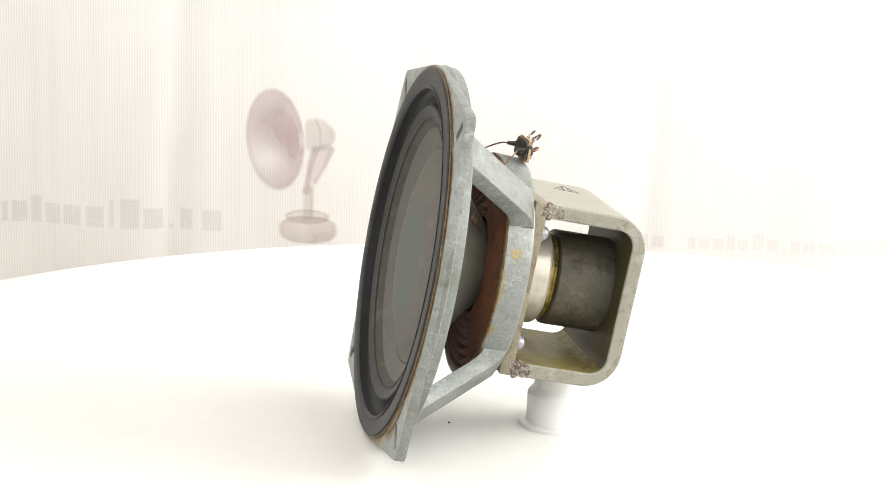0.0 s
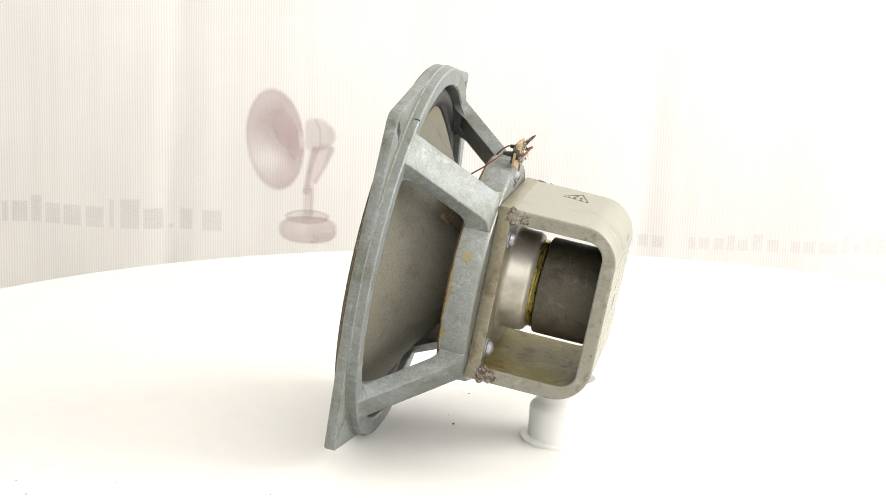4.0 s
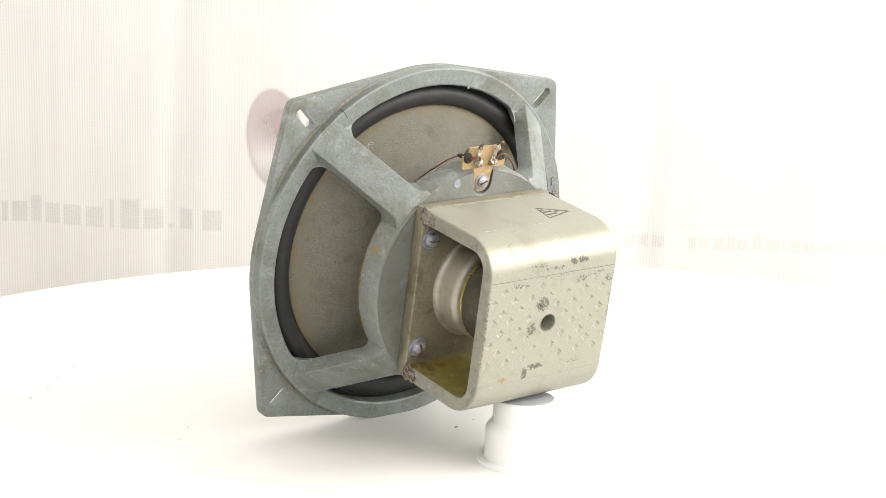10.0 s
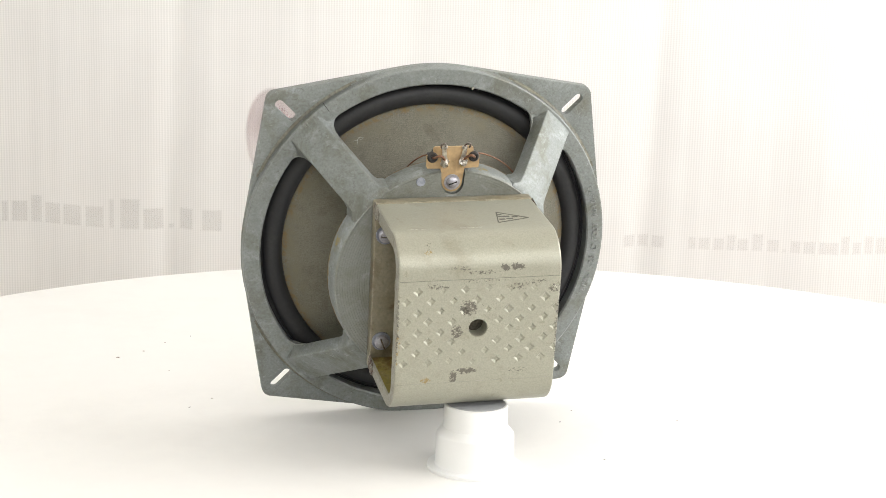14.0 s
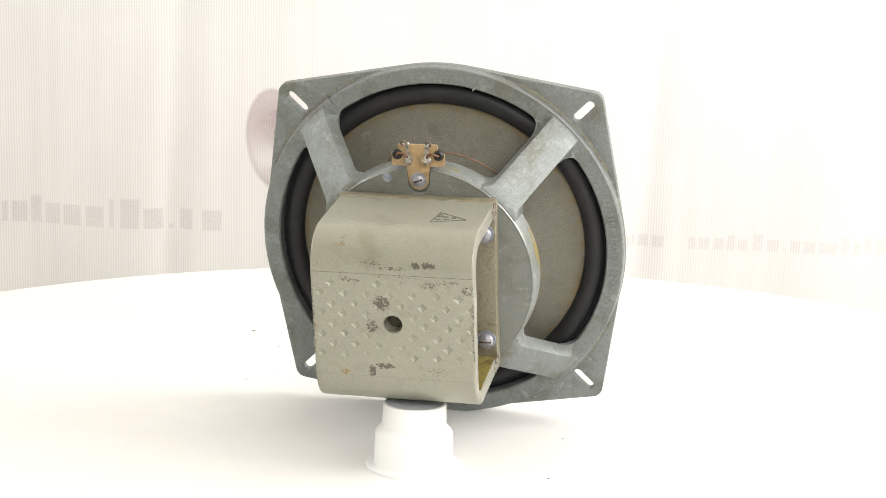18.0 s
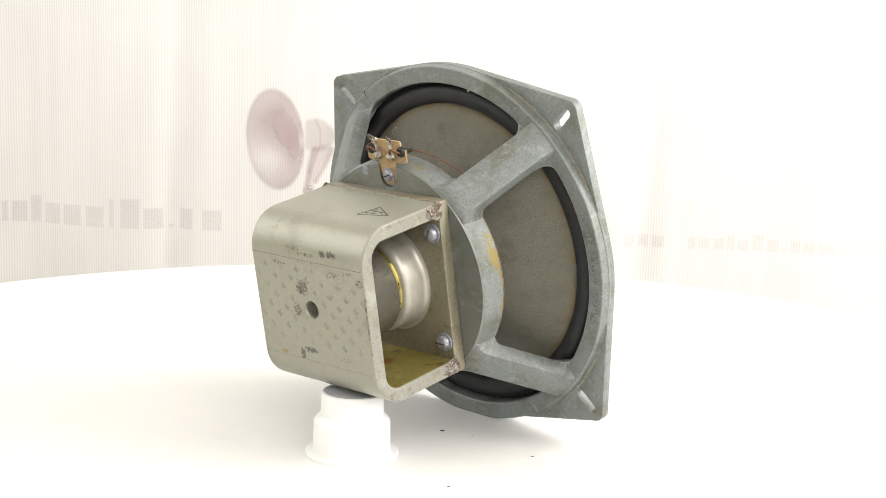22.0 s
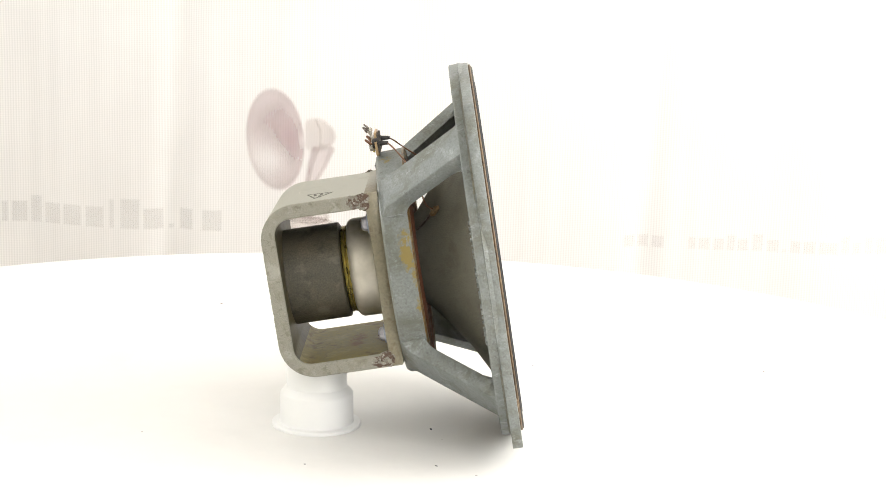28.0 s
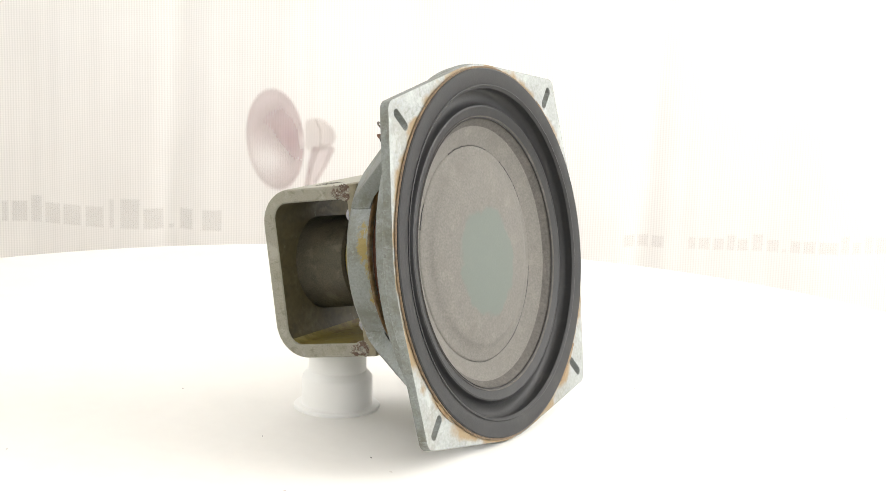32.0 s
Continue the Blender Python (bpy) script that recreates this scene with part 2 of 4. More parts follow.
blotch(M_PAPER_BACK, (0.185, 0.180, 0.155), 55, 0.50, 0.2, 0.5)
blotch(M_PAPER_BACK, (0.075, 0.072, 0.056), 620, 0.57, 0.06, 0.5)


def ring_stain(mat, r0, r1, colour, scale, at=0.42):
    """A soaked-in ring of glue between two radii, uneven in width and strength."""
    n, l = mat.node_tree.nodes, mat.node_tree.links
    b = n["Principled BSDF"]
    co, flat, d, r, t, a, k, m = [n.new("ShaderNode" + q) for q in ("TexCoord", "VectorMath", "VectorMath", "MapRange", "TexNoise", "MapRange", "Math", "Mix")]
    flat.operation, d.operation, k.operation = "MULTIPLY", "LENGTH", "MULTIPLY"
    flat.inputs[1].default_value = (1, 1, 0)
    l.new(co.outputs["Object"], flat.inputs[0])
    l.new(flat.outputs[0], d.inputs[0])
    r.interpolation_type = "SMOOTHSTEP"
    r.inputs[1].default_value, r.inputs[2].default_value = r0, r1
    l.new(d.outputs["Value"], r.inputs[0])
    t.inputs["Scale"].default_value, t.inputs["Detail"].default_value, t.inputs["Roughness"].default_value = scale, 6, 0.7
    l.new(co.outputs["Object"], t.inputs["Vector"])
    a.inputs[1].default_value, a.inputs[2].default_value = at, at + 0.2
    l.new(t.outputs["Fac"], a.inputs[0])
    l.new(r.outputs[0], k.inputs[0])
    l.new(a.outputs[0], k.inputs[1])
    m.data_type = "RGBA"
    l.new(k.outputs[0], m.inputs[0])
    l.new(b.inputs["Base Color"].links[0].from_socket, m.inputs[6])
    m.inputs[7].default_value = (*colour, 1)
    l.new(m.outputs[2], b.inputs["Base Color"])




def weave(mat, pitch, low, high):
    """Fine crossed threads, pitch apart in metres."""
    n, l = mat.node_tree.nodes, mat.node_tree.links
    b = n["Principled BSDF"]
    co = n.new("ShaderNodeTexCoord")
    for axis, part_of in (("Y", 1.0), ("X", 0.5)):
        w, r, m = n.new("ShaderNodeTexWave"), n.new("ShaderNodeMapRange"), n.new("ShaderNodeMix")
        w.wave_type, w.bands_direction = "BANDS", axis
        w.inputs["Scale"].default_value, w.inputs["Distortion"].default_value = math.pi / (10 * pitch), 4.5
        w.inputs["Detail"].default_value, w.inputs["Detail Scale"].default_value = 3.0, 1.2
        l.new(co.outputs["Object"], w.inputs["Vector"])
        r.inputs[3].default_value, r.inputs[4].default_value = 1 - (1 - low) * part_of, 1 + (high - 1) * part_of
        l.new(w.outputs["Fac"], r.inputs[0])
        m.data_type, m.blend_type = "RGBA", "MULTIPLY"
        m.inputs[0].default_value = 1
        l.new(b.inputs["Base Color"].links[0].from_socket, m.inputs[6])
        l.new(r.outputs[0], m.inputs[7])
        l.new(m.outputs[2], b.inputs["Base Color"])


weave(M_PAPER_BACK, 0.0012, 0.94, 1.03)
ring_stain(M_PAPER_BACK, 0.080, 0.094, (0.160, 0.148, 0.105), 50, 0.42)
ring_stain(M_PAPER_BACK, 0.0932, 0.0955, (0.180, 0.128, 0.062), 260, 0.44)
M_PAPER_DARK = material("impregnated_paper", (0.085, 0.08, 0.073), 0.8, 0.0, 0.2, 500, (0.12, 0.11, 0.1), 60, 0.5, 0.3, 1200, 0.2)
M_DOME = material("dome_paper", (0.146, 0.140, 0.128), 0.9, 0.0, 0.14, 700, (0.168, 0.160, 0.145), 60, 0.5, 0.25, 900, 0.2, wear=(0.25, 0.245, 0.23), wear_scale=420, wear_at=0.68)
blotch(M_DOME, (0.128, 0.121, 0.108), 40, 0.50, 0.2, 0.6)


def disc_stain(mat, cx, cy, r, soft, colour, amount, uneven=0.004):
    """A round soaked patch about a point, with a slightly wandering edge."""
    n, l = mat.node_tree.nodes, mat.node_tree.links
    b = n["Principled BSDF"]
    co, off, d, t, w, a, f, m = [n.new("ShaderNode" + q) for q in ("TexCoord", "VectorMath", "VectorMath", "TexNoise", "MapRange", "Math", "MapRange", "Mix")]
    off.operation, d.operation, a.operation = "MULTIPLY_ADD", "LENGTH", "ADD"
    off.inputs[1].default_value, off.inputs[2].default_value = (1, 1, 0), (-cx, -cy, 0)
    l.new(co.outputs["Object"], off.inputs[0])
    l.new(off.outputs[0], d.inputs[0])
    t.inputs["Scale"].default_value, t.inputs["Detail"].default_value = 55, 6
    l.new(co.outputs["Object"], t.inputs["Vector"])
    w.inputs[1].default_value, w.inputs[2].default_value, w.inputs[3].default_value, w.inputs[4].default_value = 0.3, 0.7, -uneven, uneven
    l.new(t.outputs["Fac"], w.inputs[0])
    l.new(d.outputs["Value"], a.inputs[0])
    l.new(w.outputs[0], a.inputs[1])
    f.interpolation_type = "SMOOTHSTEP"
    f.inputs[1].default_value, f.inputs[2].default_value, f.inputs[3].default_value, f.inputs[4].default_value = r - soft, r + soft, amount, 0.0
    l.new(a.outputs[0], f.inputs[0])
    m.data_type = "RGBA"
    l.new(f.outputs[0], m.inputs[0])
    l.new(b.inputs["Base Color"].links[0].from_socket, m.inputs[6])
    m.inputs[7].default_value = (*colour, 1)
    l.new(m.outputs[2], b.inputs["Base Color"])


disc_stain(M_DOME, 0.0, -0.006, 0.0350, 0.0022, (0.124, 0.145, 0.131), 0.82)
disc_stain(M_FACE, 0.0, -0.0010, 0.1258, 0.0030, (0.215, 0.145, 0.066), 0.9, 0.006)
M_GLUE = material("amber_glue", (0.150, 0.088, 0.032), 0.45, 0.0, 0.4, 400, (0.21, 0.19, 0.13), 120, 0.6, 0.4, 500)
M_GASKET = material("brown_gasket", (0.120, 0.080, 0.044), 0.6, 0.0, 0.4, 400, (0.20, 0.135, 0.07), 60, 0.5)
add_chips(M_CAST, (0.245, 0.190, 0.062), ((0.0690, 0.026, 0.048, 0.012, 0.013, 0.010, 0.72), (0.0745, 0.006, 0.0455, 0.006, 0.020, 0.0055, 0.70), (0.0735, -0.016, 0.0455, 0.006, 0.014, 0.005, 0.70), (-0.0740, 0.002, 0.0455, 0.006, 0.030, 0.0055, 0.66), (-0.0690, -0.027, 0.046, 0.010, 0.012, 0.006, 0.70), (0.02, 0.0715, 0.055, 0.012, 0.008, 0.009, 0.68), (0.045, -0.058, 0.048, 0.012, 0.012, 0.006, 0.66), (0.0728, 0.016, 0.0490, 0.008, 0.016, 0.007, 0.92), (-0.0705, 0.024, 0.052, 0.008, 0.012, 0.009, 0.70)), 260, 0.09)
add_chips(M_CAST, (0.25, 0.20, 0.065), ((0.060, -0.055, 0.046, 0.014, 0.014, 0.008, 0.70), (0.058, 0.052, 0.047, 0.008, 0.008, 0.008, 0.66), (-0.058, -0.056, 0.047, 0.012, 0.012, 0.008, 0.66), (0.0655, 0.0790, 0.013, 0.008, 0.008, 0.006, 0.74), (0.0552, 0.0668, 0.0372, 0.005, 0.006, 0.009, 0.86), (-0.0585, 0.0560, 0.044, 0.008, 0.008, 0.006, 0.66)), 260)
M_SPIDER = material("brown_cloth", (0.165, 0.062, 0.029), 0.65, 0.0, 0.2, 500, (0.09, 0.035, 0.018), 60, 0.5, 0.3, 1600)
M_BOARD = material("tan_phenolic", (0.42, 0.29, 0.15), 0.5, 0.0, 0.15, 300, (0.30, 0.19, 0.09), 140, 0.5)
M_SOLDER = material("solder", (0.50, 0.475, 0.43), 0.3, 0.85, 0.35, 400, (0.2, 0.15, 0.1), 250, 0.5)
M_COPPER = material("copper_wire", (0.17, 0.082, 0.045), 0.5, 0.4, 0.3, 400)
M_BLACK = material("black_sleeve", (0.018, 0.016, 0.015), 0.5)
M_OXIDE = material("dark_wire", (0.10, 0.075, 0.06), 0.45, 0.5, 0.4, 500, (0.3, 0.28, 0.25), 300, 0.6)
M_SCREW = material("zinc_screw", (0.36, 0.355, 0.39), 0.42, 0.55, 0.2, 500, (0.24, 0.23, 0.24), 180, 0.5)
M_BLUE = material("bluish_lacquer", (0.29, 0.31, 0.37), 0.4, 0.3, 0.3, 300)
M_SCRATCH = material("bare_steel", (0.50, 0.48, 0.42), 0.5, 0.3, 0.4, 600)
M_INK = material("black_ink", (0.10, 0.097, 0.08), 0.7, 0.0, 0.4, 900)
M_PLASTIC = material("white_plastic", (0.80, 0.805, 0.80), 0.35, 0.0, 0.01, 50)
# White disc; the bracket's shadow over it is put into this grey.
M_PLUG = material("shaded_plug", (0.42, 0.43, 0.45), 0.6, 0.0, 0.1, 200)
M_TABLE = material("white_tabletop", (0.765, 0.757, 0.737), 0.55, 0.0, 0.014, 60, (0.73, 0.72, 0.70), 7, 0.5)
M_LEG = material("white_paint", (0.75, 0.75, 0.73), 0.5, 0.0, 0.02, 20)
M_WALL = material("white_wall", (0.78, 0.77, 0.74), 0.85, 0.0, 0.02, 8)
# Colour of two unseen walls, chosen to tint the light they bounce.
M_WALL_OLIVE = material("olive_bounce_wall", (0.52, 0.51, 0.42), 0.85, 0.0, 0.04, 8)
M_FLOOR = material("wood_floor", (0.32, 0.22, 0.13), 0.5, 0.0, 0.2, 12, (0.25, 0.16, 0.09), 3, 0.6)
M_SPECK = material("dark_crumb", (0.03, 0.032, 0.05), 0.7)
M_SPECK_PALE = material("pale_crumb", (0.42, 0.37, 0.34), 0.8)


def cloth_material(name, colour, tint=0.0, dyed=False):
    """Thin net of close upright ribs that lets some light through; dyed: laid into the cloth by the mesh's own soft-edged dye."""
    mat = bpy.data.materials.new(name)
    mat.use_nodes = True
    n, l = mat.node_tree.nodes, mat.node_tree.links
    n.remove(n["Principled BSDF"])
    co = n.new("ShaderNodeTexCoord")
    tone = None
    for axis, pitch, low, high in (("X", 101.0, 0.925, 1.035), ("Z", 143.0, 0.965, 1.015)):
        w = n.new("ShaderNodeTexWave")
        w.wave_type, w.bands_direction = "BANDS", axis
        w.inputs["Scale"].default_value, w.inputs["Distortion"].default_value = pitch, 1.2
        w.inputs["Detail"].default_value, w.inputs["Detail Scale"].default_value = 2.0, 0.2
        l.new(co.outputs["Object"], w.inputs["Vector"])
        r = n.new("ShaderNodeMapRange")
        r.inputs[3].default_value, r.inputs[4].default_value = low, high
        l.new(w.outputs["Fac"], r.inputs[0])
        if tone is None:
            tone = r.outputs[0]
        else:
            k = n.new("ShaderNodeMath")
            k.operation = "MULTIPLY"
            l.new(tone, k.inputs[0])
            l.new(r.outputs[0], k.inputs[1])
            tone = k.outputs[0]
    for scale, stretch, low, high in ((9, (1, 1, 1), 0.97 - tint, 1.03 + tint), (60, (1, 1, 0.04), 0.975, 1.025)):
        mp, big = n.new("ShaderNodeMapping"), n.new("ShaderNodeTexNoise")
        mp.inputs["Scale"].default_value = stretch
        big.inputs["Scale"].default_value, big.inputs["Detail"].default_value = scale, 4
        l.new(co.outputs["Object"], mp.inputs["Vector"])
        l.new(mp.outputs[0], big.inputs["Vector"])
        r = n.new("ShaderNodeMapRange")
        r.inputs[1].default_value, r.inputs[2].default_value = 0.25, 0.75
        r.inputs[3].default_value, r.inputs[4].default_value = low, high
        l.new(big.outputs["Fac"], r.inputs[0])
        k = n.new("ShaderNodeMath")
        k.operation = "MULTIPLY"
        l.new(tone, k.inputs[0])
        l.new(r.outputs[0], k.inputs[1])
        tone = k.outputs[0]
    c = n.new("ShaderNodeMix")
    c.data_type, c.blend_type = "RGBA", "MULTIPLY"
    c.inputs[0].default_value = 1
    c.inputs[6].default_value = (*colour, 1)
    l.new(tone, c.inputs[7])
    d, t, a = n.new("ShaderNodeBsdfDiffuse"), n.new("ShaderNodeBsdfTranslucent"), n.new("ShaderNodeMixShader")
    a.inputs[0].default_value = 0.3
    for s in (d, t):
        l.new(c.outputs[2], s.inputs["Color"])
    l.new(d.outputs[0], a.inputs[1])
    l.new(t.outputs[0], a.inputs[2])
    last = a.outputs[0]
    if dyed:
        dye, speck, r, k, clear, mix = [n.new("ShaderNode" + q) for q in ("Attribute", "TexNoise", "MapRange", "Math", "BsdfTransparent", "MixShader")]
        dye.attribute_name = "dye"
        speck.inputs["Scale"].default_value, speck.inputs["Detail"].default_value = 34, 3
        l.new(co.outputs["Object"], speck.inputs["Vector"])
        r.inputs[1].default_value, r.inputs[2].default_value, r.inputs[3].default_value, r.inputs[4].default_value = 0.3, 0.7, 0.88, 1.08
        l.new(speck.outputs["Fac"], r.inputs[0])
        k.operation = "MULTIPLY"
        l.new(dye.outputs["Fac"], k.inputs[0])
        l.new(r.outputs[0], k.inputs[1])
        l.new(k.outputs[0], mix.inputs[0])
        l.new(clear.outputs[0], mix.inputs[1])
        l.new(last, mix.inputs[2])
        last = mix.outputs[0]
    l.new(last, n["Material Output"].inputs["Surface"])
    return mat


M_CURTAIN = cloth_material("white_net_cloth", (0.798, 0.796, 0.790))
M_PRINT_GREY = cloth_material("grey_print", (0.50, 0.50, 0.49), dyed=True)
M_PRINT_PINK = cloth_material("pink_print", (0.47, 0.335, 0.352), 0.06, True)
M_PRINT_LIGHT = cloth_material("beige_pink_print", (0.50, 0.41, 0.385), 0.12, True)
M_PRINT_ROSE = cloth_material("rose_print", (0.58, 0.50, 0.49), dyed=True)

# ---- mesh helpers ----


def part(name, bm, mat, parent=None, label="", smooth=True, crease=32):
    """Links a bmesh as one mesh object under a thing or a part; mat may be a list."""
    me = bpy.data.meshes.new(name)
    bmesh.ops.recalc_face_normals(bm, faces=bm.faces)
    bm.to_mesh(me)
    bm.free()
    for m in mat if isinstance(mat, (list, tuple)) else (mat,):
        me.materials.append(m)
    if smooth:
        me.shade_smooth()
        me.set_sharp_from_angle(angle=radians(crease))
    ob = new(name, me)
    if parent is not None:
        ob.parent = parent
    if label:
        ob["label"] = label
    return ob


def lathe(profile, segments=96, closed=True):
    """Turns a profile of (radius, height) round z; closed joins its last point to its first."""
    bm = bmesh.new()
    rings = []
    for r, z in profile:
        if r < 1e-6:
            rings.append([bm.verts.new((0, 0, z))])
        else:
            rings.append([bm.verts.new((r * math.cos(2 * math.pi * k / segments), r * math.sin(2 * math.pi * k / segments), z))
                          for k in range(segments)])
    pairs = list(zip(rings, rings[1:])) + ([(rings[-1], rings[0])] if closed else [])
    for a, b in pairs:
        for k in range(segments):
            j = (k + 1) % segments
            if len(a) == 1 and len(b) == 1:
                continue
            if len(a) == 1:
                bm.faces.new((a[0], b[k], b[j]))
            elif len(b) == 1:
                bm.faces.new((a[k], b[0], a[j]))
            else:
                bm.faces.new((a[k], b[k], b[j], a[j]))
    return bm


def plate(loops, z0, z1, bevel=0.0):
    """A flat plate with an outline and holes, given as loops of (x, y)."""
    bm = bmesh.new()
    edges = []
    for loop in loops:
        vs = [bm.verts.new((x, y, z0)) for x, y in loop]
        edges += [bm.edges.new((vs[k], vs[(k + 1) % len(vs)])) for k in range(len(vs))]
    bmesh.ops.triangle_fill(bm, use_beauty=True, use_dissolve=False, edges=edges)
    out = bmesh.ops.extrude_face_region(bm, geom=bm.faces[:])
    bmesh.ops.translate(bm, vec=(0, 0, z1 - z0), verts=[v for v in out["geom"] if isinstance(v, bmesh.types.BMVert)])
    bmesh.ops.recalc_face_normals(bm, faces=bm.faces)
    if bevel:
        sharp = [e for e in bm.edges if e.is_manifold and e.calc_face_angle(0) > 1.0]
        bmesh.ops.bevel(bm, geom=sharp, offset=bevel, segments=2, profile=0.6, affect="EDGES", clamp_overlap=True)
    return bm


def box(x0, x1, y0, y1, z0, z1, bevel=0.0):
    bm = bmesh.new()
    bmesh.ops.create_cube(bm, size=1, matrix=Matrix.Translation(((x0 + x1) / 2, (y0 + y1) / 2, (z0 + z1) / 2)) @ Matrix.Diagonal((x1 - x0, y1 - y0, z1 - z0, 1)))
    if bevel:
        bmesh.ops.bevel(bm, geom=bm.edges[:], offset=bevel, segments=2, profile=0.5, affect="EDGES")
    return bm


def circle(r, n=64, cx=0.0, cy=0.0):
    return [(cx + r * math.cos(2 * math.pi * k / n), cy + r * math.sin(2 * math.pi * k / n)) for k in range(n)]


def slot(cx, cy, angle, half, r, n=10):
    """A stadium-shaped hole."""
    c, s = math.cos(angle), math.sin(angle)
    pts = [(half + r * math.cos(a), r * math.sin(a)) for a in np.linspace(-math.pi / 2, math.pi / 2, n)]
    pts += [(-half + r * math.cos(a), r * math.sin(a)) for a in np.linspace(math.pi / 2, 3 * math.pi / 2, n)]
    return [(cx + c * x - s * y, cy + s * x + c * y) for x, y in pts]


def hull(points):
    """The convex outline of a set of points."""
    pts = sorted(set(points))

    def half(seq):
        out = []
        for p in seq:
            while len(out) > 1 and (out[-1][0] - out[-2][0]) * (p[1] - out[-2][1]) - (out[-1][1] - out[-2][1]) * (p[0] - out[-2][0]) <= 1e-12:
                out.pop()
            out.append(p)
        return out[:-1]
    return half(pts) + half(pts[::-1])


def tube(points, r, sides=8, taper=1.0):
    """A round wire along a smooth line through the points."""
    pts = [Vector(p) for p in points]
    line = []
    for k in range(len(pts) - 1):
        a, b, c, d = pts[max(k - 1, 0)], pts[k], pts[k + 1], pts[min(k + 2, len(pts) - 1)]
        for q in range(6):
            t = q / 6
            line.append(0.5 * (2 * b + (c - a) * t + (2 * a - 5 * b + 4 * c - d) * t * t + (3 * b - a - 3 * c + d) * t ** 3))
    line.append(pts[-1])
    bm = bmesh.new()
    rings = []
    up = Vector((0.3, 0.2, 0.93))
    for k, p in enumerate(line):
        d = (line[min(k + 1, len(line) - 1)] - line[max(k - 1, 0)]).normalized()
        a = d.cross(up).normalized()
        b = d.cross(a)
        rr = r * (1 + (taper - 1) * k / (len(line) - 1))
        rings.append([bm.verts.new(p + rr * (math.cos(2 * math.pi * j / sides) * a + math.sin(2 * math.pi * j / sides) * b)) for j in range(sides)])
    for a, b in zip(rings, rings[1:]):
        for j in range(sides):
            bm.faces.new((a[j], a[(j + 1) % sides], b[(j + 1) % sides], b[j]))
    bm.faces.new(rings[0])
    bm.faces.new(rings[-1][::-1])
    return bm


def loft(sections, bevel=0.0):
    """Skins closed sections of equal count and caps the ends."""
    bm = bmesh.new()
    rings = [[bm.verts.new(p) for p in sec] for sec in sections]
    n = len(rings[0])
    for a, b in zip(rings, rings[1:]):
        for j in range(n):
            bm.faces.new((a[j], a[(j + 1) % n], b[(j + 1) % n], b[j]))
    bm.faces.new(rings[0])
    bm.faces.new(rings[-1][::-1])
    bmesh.ops.recalc_face_normals(bm, faces=bm.faces)
    if bevel:
        sharp = [e for e in bm.edges if e.calc_face_angle(0) > 0.9]
        bmesh.ops.bevel(bm, geom=sharp, offset=bevel, segments=3, profile=0.5, affect="EDGES", clamp_overlap=True)
    return bm


def lump(size, seed, amount=0.3, sub=3):
    """An uneven rounded bead."""
    bm = bmesh.new()
    bmesh.ops.create_icosphere(bm, subdivisions=sub, radius=1)
    for v in bm.verts:
        k = 1 + amount * noise.noise(v.co * 1.7 + Vector((seed, 0, 0))) + 0.4 * amount * noise.noise(v.co * 5 + Vector((0, seed, 0)))
        v.co = Vector((v.co.x * size[0], v.co.y * size[1], v.co.z * size[2])) * k
    return bm


def cut(bm, tool):
    """The first solid less the second."""
    obs = []
    for b in (bm, tool):
        bmesh.ops.recalc_face_normals(b, faces=b.faces)
        me = bpy.data.meshes.new("solid")
        b.to_mesh(me)
        b.free()
        for k in range(4):
            me.materials.append(None)
        obs.append(new("solid", me))
    mod = obs[0].modifiers.new("cut", "BOOLEAN")
    mod.operation, mod.object, mod.solver = "DIFFERENCE", obs[1], "EXACT"
    bpy.context.view_layer.update()
    me = bpy.data.meshes.new_from_object(obs[0].evaluated_get(bpy.context.evaluated_depsgraph_get()))
    out = bmesh.new()
    out.from_mesh(me)
    for ob in obs:
        bpy.data.objects.remove(ob)
    bpy.data.meshes.remove(me)
    return out


def moved(bm, m):
    bmesh.ops.transform(bm, matrix=m, verts=bm.verts)
    return bm


